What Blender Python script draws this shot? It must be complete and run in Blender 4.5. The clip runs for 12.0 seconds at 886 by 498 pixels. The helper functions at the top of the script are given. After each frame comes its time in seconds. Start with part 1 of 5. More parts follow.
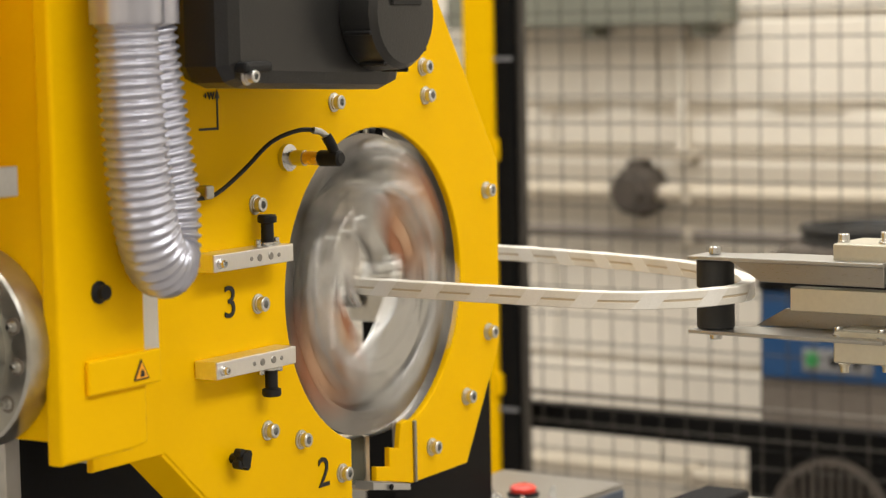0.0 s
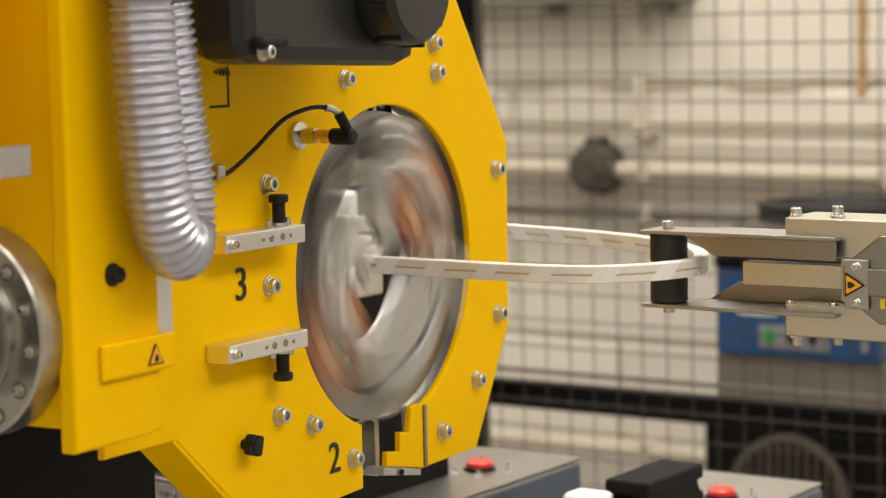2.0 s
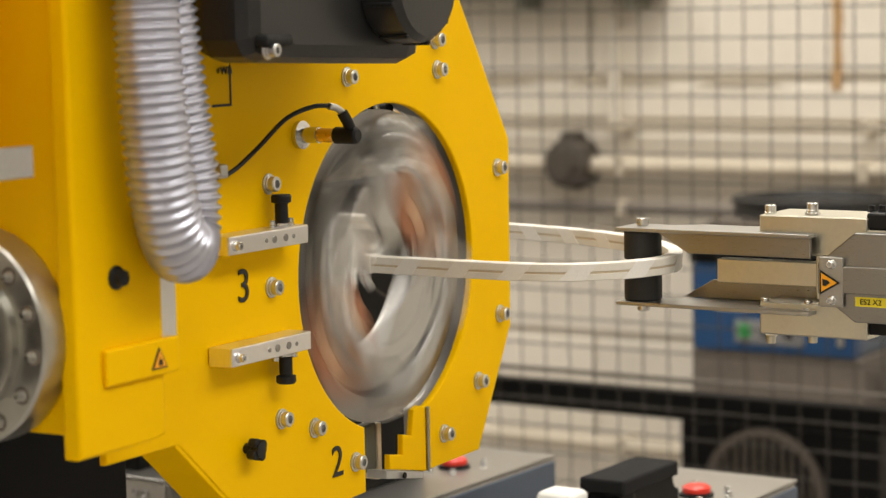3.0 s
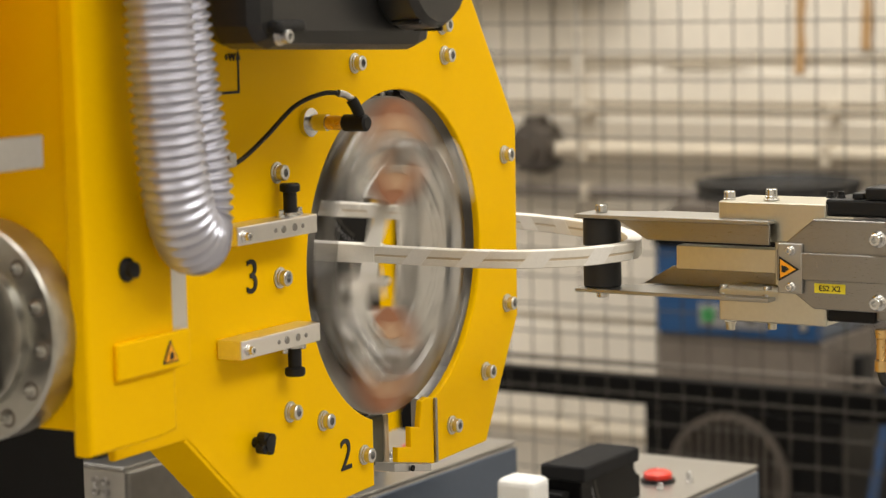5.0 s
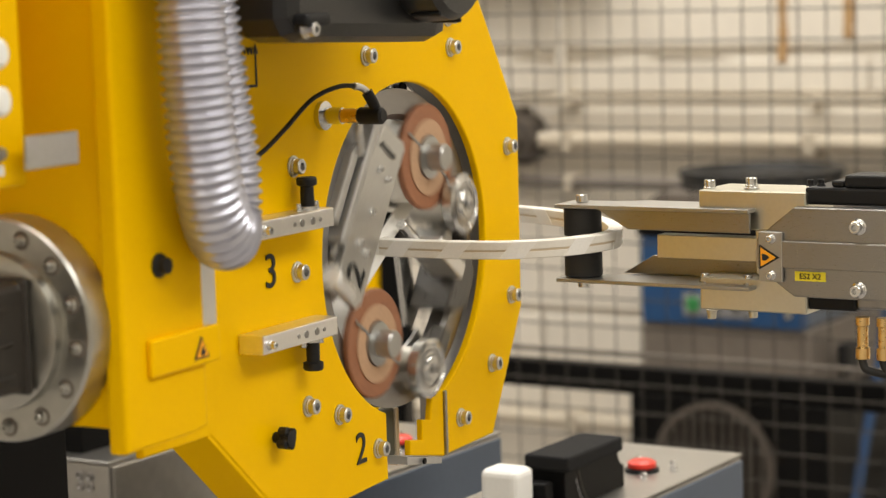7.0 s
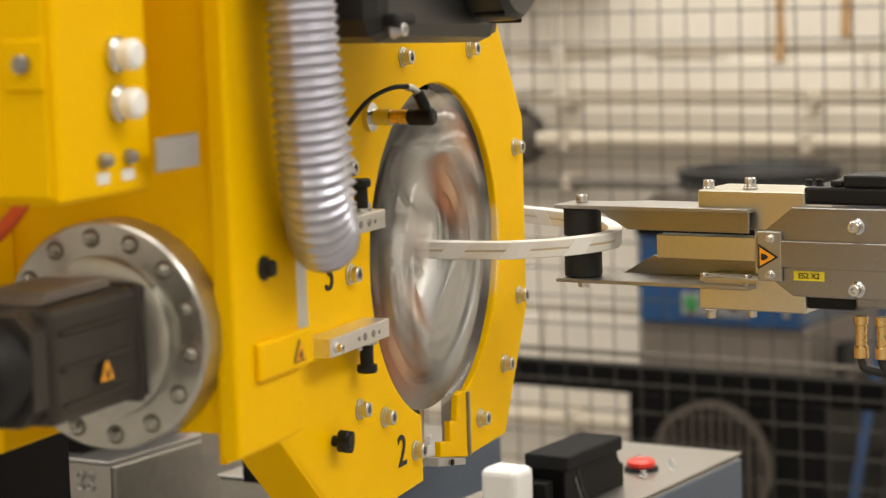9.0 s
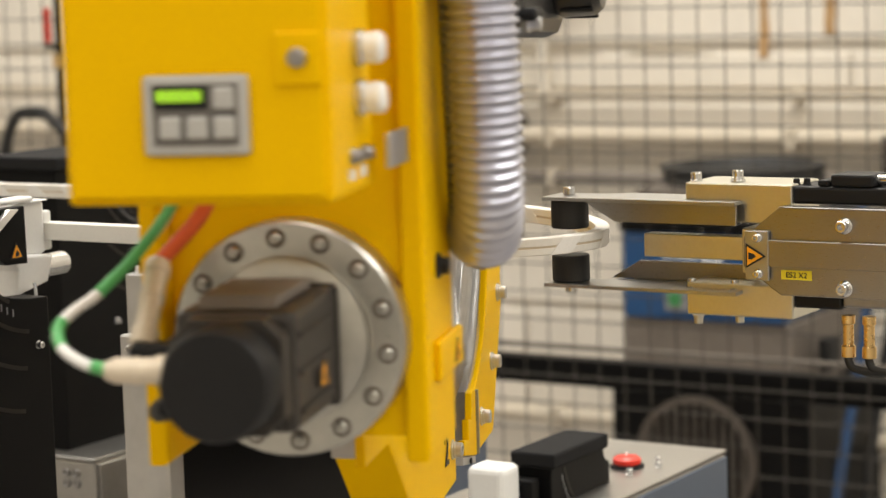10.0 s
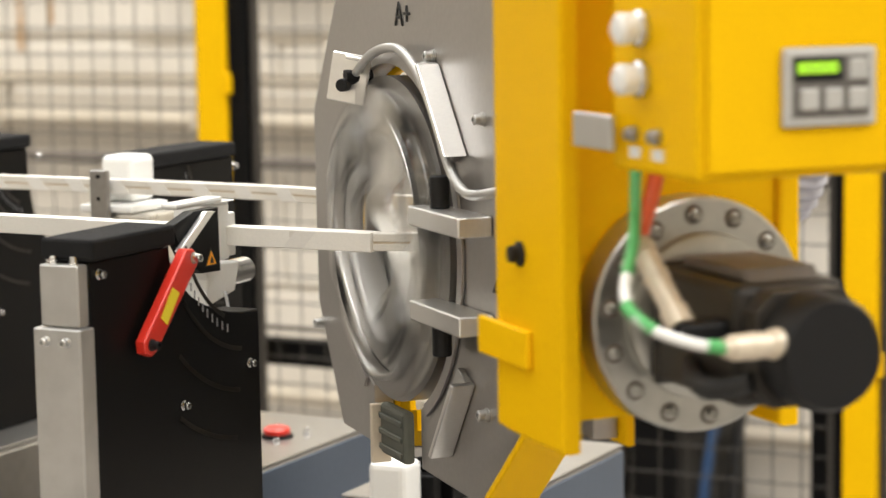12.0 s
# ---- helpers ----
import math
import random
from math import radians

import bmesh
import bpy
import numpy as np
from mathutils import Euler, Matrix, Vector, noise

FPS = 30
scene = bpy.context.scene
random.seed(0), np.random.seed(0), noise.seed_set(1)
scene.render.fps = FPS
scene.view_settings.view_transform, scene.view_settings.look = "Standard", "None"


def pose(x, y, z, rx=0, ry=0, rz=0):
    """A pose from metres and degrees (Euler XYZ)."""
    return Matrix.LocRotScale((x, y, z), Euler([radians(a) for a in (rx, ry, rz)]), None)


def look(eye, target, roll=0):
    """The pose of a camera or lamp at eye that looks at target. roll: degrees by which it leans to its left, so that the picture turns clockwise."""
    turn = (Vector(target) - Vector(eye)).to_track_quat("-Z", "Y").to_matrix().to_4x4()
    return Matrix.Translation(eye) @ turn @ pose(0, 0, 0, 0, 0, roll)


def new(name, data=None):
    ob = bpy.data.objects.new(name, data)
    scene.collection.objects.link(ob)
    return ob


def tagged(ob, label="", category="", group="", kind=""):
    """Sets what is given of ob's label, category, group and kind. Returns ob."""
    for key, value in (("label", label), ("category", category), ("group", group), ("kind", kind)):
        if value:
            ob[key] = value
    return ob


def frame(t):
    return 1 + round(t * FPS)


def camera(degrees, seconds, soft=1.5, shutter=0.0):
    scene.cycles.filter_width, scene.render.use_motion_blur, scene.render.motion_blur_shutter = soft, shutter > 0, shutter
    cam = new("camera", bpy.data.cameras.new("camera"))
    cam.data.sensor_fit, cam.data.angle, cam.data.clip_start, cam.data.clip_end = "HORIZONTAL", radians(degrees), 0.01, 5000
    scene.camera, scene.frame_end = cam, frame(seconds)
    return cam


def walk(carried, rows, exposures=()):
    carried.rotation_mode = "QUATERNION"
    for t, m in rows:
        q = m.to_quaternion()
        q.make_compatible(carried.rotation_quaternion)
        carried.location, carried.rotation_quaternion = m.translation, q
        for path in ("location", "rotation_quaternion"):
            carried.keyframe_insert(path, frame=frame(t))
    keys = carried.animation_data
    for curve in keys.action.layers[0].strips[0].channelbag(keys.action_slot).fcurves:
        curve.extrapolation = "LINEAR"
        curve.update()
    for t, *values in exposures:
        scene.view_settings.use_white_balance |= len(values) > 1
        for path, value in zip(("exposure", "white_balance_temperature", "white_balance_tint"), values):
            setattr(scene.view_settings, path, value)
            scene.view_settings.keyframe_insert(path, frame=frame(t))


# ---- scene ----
cam = camera(22, 12.0, 1.3, 0.6)
cam.data.dof.use_dof = True
cam.data.dof.focus_distance = 1.73
cam.data.dof.aperture_fstop = 8.5


def view(x, y, z, yaw, pitch, roll):
    """Camera pose: yaw to the right, pitch downwards, roll to the right, in degrees."""
    a, p = radians(yaw), radians(pitch)
    way = Vector((math.sin(a) * math.cos(p), math.cos(a) * math.cos(p), -math.sin(p)))
    return look((x, y, z), Vector((x, y, z)) + way, -roll)


walk(cam, [
    (0, view(0.0000, -0.0002, 1.2496, -0.000, 5.375, 1.143)),
    (0.5, view(0.0011, -0.0044, 1.2486, 0.205, 5.439, 1.124)),
    (1, view(0.0017, -0.0081, 1.2464, 0.369, 5.456, 1.137)),
    (1.5, view(0.0022, -0.0101, 1.2441, 0.557, 5.601, 1.092)),
    (2, view(0.0037, -0.0089, 1.2468, 1.004, 5.918, 1.158)),
    (2.5, view(0.0057, -0.0026, 1.2488, 1.323, 6.054, 1.426)),
    (3, view(0.0070, 0.0037, 1.2486, 1.593, 6.087, 1.203)),
    (5, view(0.0133, 0.0121, 1.2504, 2.441, 6.521, 1.268)),
    (5.5, view(0.0152, 0.0117, 1.2507, 2.676, 6.637, 1.452)),
    (6, view(0.0169, 0.0113, 1.2505, 2.864, 6.683, 1.647)),
    (6.5, view(0.0163, 0.0131, 1.2497, 2.900, 6.717, 1.685)),
    (7, view(0.0173, 0.0111, 1.2502, 2.783, 6.741, 1.752)),
    (7.5, view(0.0169, 0.0086, 1.2514, 2.712, 6.694, 1.764)),
    (9.5, view(0.0136, 0.0027, 1.2520, 2.915, 6.831, 1.821)),
    (9.9, view(0.0118, 0.0031, 1.2544, 3.203, 6.925, 1.670)),
    (10.2, view(0.0090, 0.0050, 1.2579, 3.437, 6.936, 1.814)),
    (10.5, view(0.0087, 0.0108, 1.2583, 3.747, 6.996, 1.225)),
    (10.8, view(0.0075, 0.0190, 1.2574, 4.213, 6.992, 1.187)),
    (11.1, view(0.0003, 0.0274, 1.2577, 4.863, 7.039, 1.042)),
    (11.5, view(-0.0174, 0.0348, 1.2576, 5.743, 7.081, 0.964)),
    (12, view(-0.0419, 0.0424, 1.2550, 7.279, 7.275, 0.944)),
], [(0, -0.1, 6400, 10), (1.5, -0.21, 6500, 10), (2.5, -0.21, 6500, 10), (7.5, -0.16, 6500, 10), (9.5, -0.13, 6450, 10), (10.5, -0.01, 6400, 10), (11, 0.09, 6300, 10), (12, 0.21, 6150, 10)])

# ---- light: a closed factory hall with rows of ceiling lamps ----
world = bpy.data.worlds.new("hall")
scene.world = world
world.use_nodes = True
world.node_tree.nodes["Background"].inputs[0].default_value = (0.95, 0.97, 1.0, 1)
world.node_tree.nodes["Background"].inputs[1].default_value = 0.05
CEILING = 4.6
# everything in the cell stands square to the coil: u along its legs, v away from the camera
BENCH = pose(0, 1.80, 0, 0, 0, -34.9)


def ceiling_lamp(x, y, watts, sx=1.7, sy=2.4):
    data = bpy.data.lights.new("tube_light", "AREA")
    data.shape, data.size, data.size_y, data.energy, data.color = "RECTANGLE", sx, sy, watts, (1.0, 0.955, 0.875)
    ob = new("tube_light", data)
    ob.matrix_basis = BENCH @ pose(x, y, CEILING - 0.16)
    return ob


LAMPS = [(-3.2, -3.3, 16), (0.2, -3.3, 32), (3.6, -3.3, 50), (-3.2, -0.7, 42), (0.2, -0.7, 80), (3.6, -0.7, 126), (-3.4, 1.9, 92), (-0.5, 1.9, 126), (3.6, 1.9, 95)]
for lu, lv, watts in LAMPS:
    ceiling_lamp(lu, lv, watts)


# ---- materials ----
def mat(name, color, rough=0.5, metal=0.0, grain=0.08, scale=60.0, bump=0.02, coarse=6.0, stain=0.12, stretch=(1, 1, 1), coat=0.0, emit=0.0, rvar=0.1, spec=0.5):
    """A surface with variation at two scales: fine grain and broad stains, in object space metres."""
    m = bpy.data.materials.new(name)
    m.use_nodes = True
    nt = m.node_tree
    n, l = nt.nodes, nt.links
    b = n["Principled BSDF"]
    b.inputs["Metallic"].default_value = metal
    b.inputs["Coat Weight"].default_value = coat
    b.inputs["Specular IOR Level"].default_value = spec
    tc = n.new("ShaderNodeTexCoord")
    mp = n.new("ShaderNodeMapping")
    mp.inputs["Scale"].default_value = stretch
    l.new(tc.outputs["Object"], mp.inputs["Vector"])
    fine = n.new("ShaderNodeTexNoise")
    fine.inputs["Scale"].default_value, fine.inputs["Detail"].default_value = scale, 6
    broad = n.new("ShaderNodeTexNoise")
    broad.inputs["Scale"].default_value, broad.inputs["Detail"].default_value = coarse, 5
    l.new(mp.outputs[0], fine.inputs["Vector"])
    l.new(tc.outputs["Object"], broad.inputs["Vector"])
    info = n.new("ShaderNodeObjectInfo")
    mix = n.new("ShaderNodeMath")
    mix.operation = "MULTIPLY_ADD"
    l.new(fine.outputs["Fac"], mix.inputs[0])
    mix.inputs[1].default_value = grain * 2
    mix.inputs[2].default_value = 1 - grain - stain
    add = n.new("ShaderNodeMath")
    add.operation = "MULTIPLY_ADD"
    l.new(broad.outputs["Fac"], add.inputs[0])
    add.inputs[1].default_value = stain * 2
    l.new(mix.outputs[0], add.inputs[2])
    rnd = n.new("ShaderNodeMath")
    rnd.operation = "MULTIPLY_ADD"
    l.new(info.outputs["Random"], rnd.inputs[0])
    rnd.inputs[1].default_value = 0.06
    l.new(add.outputs[0], rnd.inputs[2])
    col = n.new("ShaderNodeVectorMath")
    col.operation = "SCALE"
    col.inputs[0].default_value = color
    l.new(rnd.outputs[0], col.inputs["Scale"])
    l.new(col.outputs[0], b.inputs["Base Color"])
    ro = n.new("ShaderNodeMath")
    ro.operation = "MULTIPLY_ADD"
    l.new(fine.outputs["Fac"], ro.inputs[0])
    ro.inputs[1].default_value = rvar
    ro.inputs[2].default_value = rough - rvar / 2
    l.new(ro.outputs[0], b.inputs["Roughness"])
    if bump:
        bp = n.new("ShaderNodeBump")
        bp.inputs["Strength"].default_value = min(1.0, bump * 5)
        bp.inputs["Distance"].default_value = 0.0006
        l.new(fine.outputs["Fac"], bp.inputs["Height"])
        l.new(bp.outputs[0], b.inputs["Normal"])
    if emit:
        b.inputs["Emission Color"].default_value = (*color, 1)
        b.inputs["Emission Strength"].default_value = emit
    return m


YELLOW = mat("yellow_paint", (0.85, 0.495, 0.0), 0.34, grain=0.03, scale=900, bump=0.03, stain=0.06, coat=0.0, rvar=0.06, spec=0.035)
BLACK = mat("black_paint", (0.0048, 0.0047, 0.0048), 0.4, grain=0.2, scale=500, bump=0.03, stain=0.25, spec=0.11)
BLACK_PLASTIC = mat("black_plastic", (0.01, 0.01, 0.0105), 0.5, grain=0.15, scale=700, bump=0.04, spec=0.25)
DRIVE_GREY = mat("dark_grey_casting", (0.021, 0.0207, 0.0203), 0.3, grain=0.15, scale=600, bump=0.06, spec=0.35)
FOAM = mat("black_foam", (0.011, 0.011, 0.0115), 0.85, grain=0.3, scale=900, bump=0.15, spec=0.2)
STEEL = mat("brushed_steel", (0.42, 0.42, 0.41), 0.34, 1.0, grain=0.14, scale=180, bump=0.03, stretch=(1, 1, 12), stain=0.12, rvar=0.2)
STEEL_DARK = mat("worn_tool_steel", (0.30, 0.29, 0.28), 0.38, 1.0, grain=0.2, scale=160, bump=0.04, stain=0.2, rvar=0.2)
# dark base colour stands for what the ring's smooth bottom block reflects
DARK_REFLECTION = mat("blackened_steel", (0.14, 0.138, 0.135), 0.3, 1.0, grain=0.15, scale=160, bump=0.03, stain=0.2, rvar=0.15)
CHROME = mat("polished_steel", (0.60, 0.60, 0.59), 0.24, 1.0, grain=0.05, scale=120, bump=0.0, stain=0.06)
STEEL_LIGHT = mat("plain_screw_steel", (0.55, 0.55, 0.54), 0.34, 1.0, grain=0.1, scale=300, bump=0.01)
ZINC = mat("zinc_plated_steel", (0.62, 0.60, 0.55), 0.3, 1.0, grain=0.14, scale=90, bump=0.02, stain=0.14, rvar=0.16)
ALU = mat("milled_aluminium", (0.78, 0.77, 0.75), 0.36, 1.0, grain=0.08, scale=260, bump=0.02, stretch=(8, 1, 1), stain=0.08)
ALU_WORN = mat("weathered_aluminium", (0.50, 0.495, 0.48), 0.5, 0.9, grain=0.16, scale=70, bump=0.04, stain=0.25, coarse=14, rvar=0.2)
DARK_BROWN = mat("dark_brown_casting", (0.07, 0.057, 0.046), 0.6, grain=0.2, scale=80, bump=0.05, stain=0.25)
ALU_GOLD = mat("chromated_aluminium", (0.60, 0.58, 0.495), 0.34, 1.0, grain=0.08, scale=260, bump=0.02, stain=0.1)
GREY_PLATE = mat("grey_steel_plate", (0.37, 0.355, 0.34), 0.4, 0.85, grain=0.12, scale=220, bump=0.03, stain=0.15)
COPPER = mat("brown_felt_disc", (0.30, 0.125, 0.06), 0.62, grain=0.22, scale=240, bump=0.06, stain=0.2)
WOOD_TAN = mat("tan_felt", (0.48, 0.30, 0.18), 0.7, grain=0.2, scale=260, bump=0.05, stain=0.15)
WHITE_PLASTIC = mat("white_plastic", (0.80, 0.80, 0.78), 0.4, grain=0.04, scale=300, bump=0.01, stain=0.04)
BEIGE = mat("beige_connector", (0.66, 0.575, 0.45), 0.38, 0.25, grain=0.08, scale=200, bump=0.02)
HOSE = mat("silver_hose", (0.47, 0.48, 0.56), 0.29, 0.75, grain=0.03, scale=90, bump=0.0, stain=0.05, rvar=0.04)
RUBBER = mat("black_rubber", (0.012, 0.012, 0.012), 0.62, grain=0.2, scale=400, bump=0.06)
BRASS = mat("brass", (0.72, 0.50, 0.22), 0.28, 1.0, grain=0.08, scale=200, bump=0.01)
RED = mat("red_plastic", (0.62, 0.03, 0.015), 0.35, grain=0.05, scale=300, bump=0.01)
ORANGE = mat("orange_cable", (0.72, 0.11, 0.02), 0.5, grain=0.08, scale=300)
GREEN = mat("green_cable", (0.09, 0.41, 0.12), 0.5, grain=0.08, scale=300)
WARN = mat("warning_orange", (0.95, 0.40, 0.01), 0.5, grain=0.05, scale=300, bump=0)
LABEL = mat("yellow_label", (0.85, 0.72, 0.03), 0.5, grain=0.04, scale=300, bump=0)
INK = mat("black_print", (0.012, 0.012, 0.012), 0.6, grain=0.1, scale=400, bump=0)
TAPE = mat("glass_tape", (0.76, 0.74, 0.69), 0.5, grain=0.08, scale=700, bump=0.03, stain=0.08)
WRAP = mat("thin_wrap_tape", (0.72, 0.70, 0.66), 0.5, grain=0.08, scale=700, bump=0.03, stain=0.08)
STRAND = mat("bare_strand", (0.66, 0.63, 0.57), 0.42, grain=0.14, scale=400, bump=0.03, stain=0.16, coarse=30, stretch=(1, 4, 4))
FLANGE = mat("dusty_zinc_flange", (0.45, 0.445, 0.41), 0.32, 0.95, grain=0.16, scale=110, bump=0.03, stain=0.28, coarse=22, rvar=0.2)
SIDE_STEEL = mat("ground_side_steel", (0.30, 0.29, 0.275), 0.3, 1.0, grain=0.1, scale=240, bump=0.02, stretch=(1, 1, 10), stain=0.1, rvar=0.15)
MOTOR = mat("brown_grey_motor_casing", (0.026, 0.022, 0.018), 0.42, grain=0.15, scale=500, bump=0.05, stain=0.25, coarse=20, spec=0.4)
CLEAR_TUBE = mat("clear_plastic_tube", (0.34, 0.34, 0.34), 0.25, grain=0.05, scale=200, bump=0.0)
TRAY_GREEN = mat("grey_green_tray_paint", (0.20, 0.205, 0.165), 0.55, grain=0.1, scale=200, bump=0.03, stain=0.15)
PALE_BOX = mat("pale_grey_green_paint", (0.40, 0.39, 0.33), 0.5, grain=0.06, scale=200, bump=0.02, stain=0.12)
KEY_DARK = mat("dark_keypad_foil", (0.13, 0.12, 0.11), 0.45, grain=0.1, scale=300, bump=0.02)
KEY_GREY = mat("grey_keypad_plastic", (0.46, 0.45, 0.42), 0.42, grain=0.1, scale=300, bump=0.02, stain=0.1)
GUARD_GREEN = mat("green_grey_guard", (0.10, 0.105, 0.085), 0.55, grain=0.15, scale=200, bump=0.04, stain=0.2)
TAPE_TAN = mat("tan_insulation", (0.50, 0.41, 0.29), 0.55, grain=0.15, scale=500, bump=0.08, stain=0.15)
HOSE_BLUE = mat("blue_rubber", (0.02, 0.06, 0.15), 0.5, grain=0.1, scale=300, bump=0.02)
BLUE = mat("blue_paint", (0.012, 0.064, 0.18), 0.4, grain=0.08, scale=300, bump=0.02)
GREY_CABINET = mat("grey_cabinet_paint", (0.22, 0.22, 0.23), 0.5, grain=0.08, scale=300, bump=0.02)
BROWN_GREY = mat("dusty_grey_metal", (0.15, 0.128, 0.108), 0.6, grain=0.2, scale=60, bump=0.06, stain=0.3, coarse=9)
CREAM = mat("cream_wall_paint", (0.74, 0.69, 0.605), 0.6, grain=0.06, scale=40, bump=0.06, stain=0.14, coarse=2.2)
PIPE_CREAM = mat("painted_pipe", (0.52, 0.46, 0.365), 0.55, grain=0.12, scale=40, bump=0.04, stain=0.2)
RUST = mat("rust_stain", (0.45, 0.28, 0.13), 0.8, grain=0.2, scale=60, bump=0.06, stain=0.3)
BOX_ZINC = mat("dull_zinc_sheet", (0.40, 0.39, 0.37), 0.36, 0.95, grain=0.16, scale=90, bump=0.02, stain=0.2, rvar=0.16)
WIRE = mat("dark_wire", (0.05, 0.044, 0.037), 0.5, grain=0.15, scale=200, bump=0.02, spec=0.3)
CONCRETE = mat("concrete_floor", (0.28, 0.26, 0.24), 0.55, grain=0.14, scale=30, bump=0.06, stain=0.2, coarse=1.6)
CEIL = mat("ceiling_paint", (0.62, 0.60, 0.56), 0.8, grain=0.06, scale=20, bump=0.03)
LCD = mat("lit_display", (0.42, 0.85, 0.02), 0.4, grain=0.1, scale=300, bump=0, emit=0.33)
LAMP_GREEN = mat("green_lamp", (0.02, 0.30, 0.07), 0.4, grain=0.05, scale=300, bump=0, emit=0.06)
BLUE_STEEL = mat("blue_tinted_steel", (0.12, 0.155, 0.22), 0.3, 0.7, grain=0.1, scale=150, bump=0.02, stain=0.12)


# ---- mesh helpers ----
def part(name, bm, material, parent=None, label="", at=None):
    me = bpy.data.meshes.new(name)
    bm.to_mesh(me)
    bm.free()
    me.materials.append(material)
    ob = new(name, me)
    ob.parent = parent
    if at is not None:
        ob.matrix_basis = at
    if label:
        ob["label"] = label
    return ob


def again(ob, parent, at):
    """Another object on the same mesh."""
    o = new(ob.name.split(".")[0], ob.data)
    o.parent = parent
    o.matrix_basis = at
    return o


def thing(name, label, category, at=None, group="", kind=""):
    ob = new(name)
    ob.empty_display_size = 0.05
    if at is not None:
        ob.matrix_basis = at
    return tagged(ob, label, category, group, kind)


def box(x0, x1, y0, y1, z0, z1, bevel=0.0, seg=2, bm=None):
    bm2 = bmesh.new()
    bmesh.ops.create_cube(bm2, size=1, matrix=Matrix.Translation(((x0 + x1) / 2, (y0 + y1) / 2, (z0 + z1) / 2)) @ Matrix.Diagonal((abs(x1 - x0), abs(y1 - y0), abs(z1 - z0), 1)))
    if bevel:
        bmesh.ops.bevel(bm2, geom=bm2.edges[:], offset=bevel, segments=seg, affect="EDGES", profile=0.5)
    return merge(bm, bm2)


def merge(bm, bm2):
    if bm is None:
        return bm2
    tmp = bpy.data.meshes.new("tmp")
    bm2.to_mesh(tmp)
    bm2.free()
    bm.from_mesh(tmp)
    bpy.data.meshes.remove(tmp)
    return bm


AXES = {"x": Matrix.Rotation(radians(90), 4, "Y"), "y": Matrix.Rotation(radians(-90), 4, "X"), "z": Matrix.Identity(4)}


def lathe(profile, axis="z", at=(0, 0, 0), seg=32, bm=None, closed=False):
    """Turn (radius, height) pairs about an axis."""
    bm2 = bmesh.new()
    rings = []
    for r, h in profile:
        if r < 1e-6:
            rings.append([bm2.verts.new((0, 0, h))])
        else:
            rings.append([bm2.verts.new((r * math.cos(2 * math.pi * i / seg), r * math.sin(2 * math.pi * i / seg), h)) for i in range(seg)])
    pairs = list(zip(rings, rings[1:]))
    if closed:
        pairs.append((rings[-1], rings[0]))
    for a, b in pairs:
        for i in range(seg):
            j = (i + 1) % seg
            if len(a) == 1 and len(b) == 1:
                continue
            if len(a) == 1:
                bm2.faces.new((a[0], b[j], b[i]))
            elif len(b) == 1:
                bm2.faces.new((a[i], a[j], b[0]))
            else:
                bm2.faces.new((a[i], a[j], b[j], b[i]))
    bmesh.ops.recalc_face_normals(bm2, faces=bm2.faces[:])
    for fc in bm2.faces:
        fc.smooth = True
    for e in bm2.edges:
        if len(e.link_faces) == 2 and e.calc_face_angle(0) > 0.6:
            e.smooth = False
    bmesh.ops.transform(bm2, matrix=Matrix.Translation(at) @ AXES[axis], verts=bm2.verts[:])
    return merge(bm, bm2)


def rod(r, h0, h1, axis="z", at=(0, 0, 0), seg=24, edge=0.0006, bm=None):
    e = min(edge, r * 0.4)
    return lathe([(0, h0), (r - e, h0), (r, h0 + e), (r, h1 - e), (r - e, h1), (0, h1)], axis, at, seg, bm)


def tube(points, radius, seg=12, bm=None, ribs=0.0, pitch=0.0, smooth=6):
    """A round tube along a smoothed line; ribs: depth of corrugation at that pitch."""
    pts = [Vector(p) for p in points]
    dense = []
    n = len(pts)
    for i in range(n - 1):
        p0, p1, p2, p3 = pts[max(i - 1, 0)], pts[i], pts[i + 1], pts[min(i + 2, n - 1)]
        for k in range(smooth):
            t = k / smooth
            dense.append(0.5 * ((2 * p1) + (-p0 + p2) * t + (2 * p0 - 5 * p1 + 4 * p2 - p3) * t * t + (-p0 + 3 * p1 - 3 * p2 + p3) * t ** 3))
    dense.append(pts[-1])
    if ribs:
        out, acc = [dense[0]], 0.0
        step = pitch / 6
        for a, b in zip(dense, dense[1:]):
            d = (b - a).length
            while acc + d >= step:
                a = a + (b - a) * ((step - acc) / d)
                out.append(a)
                d = (b - a).length
                acc = 0.0
            acc += d
        dense = out
    bm2 = bmesh.new()
    up = Vector((0.31, 0.2, 0.93)).normalized()
    rings = []
    side = None
    for i, p in enumerate(dense):
        d = (dense[min(i + 1, len(dense) - 1)] - dense[max(i - 1, 0)]).normalized()
        if side is None:
            side = d.cross(up).normalized()
        side = (side - d * side.dot(d)).normalized()
        other = d.cross(side)
        r = radius
        if ribs:
            r = radius - ribs * (0, 0.3, 0.8, 1, 0.8, 0.3)[i % 6]
        rings.append([bm2.verts.new(p + (side * math.cos(a) + other * math.sin(a)) * r) for a in (2 * math.pi * j / seg for j in range(seg))])
    for a, b in zip(rings, rings[1:]):
        for j in range(seg):
            fc = bm2.faces.new((a[j], a[(j + 1) % seg], b[(j + 1) % seg], b[j]))
            fc.smooth = True
    for ring in (rings[0], rings[-1]):
        bm2.faces.new(ring)
    bmesh.ops.recalc_face_normals(bm2, faces=bm2.faces[:])
    return merge(bm, bm2)


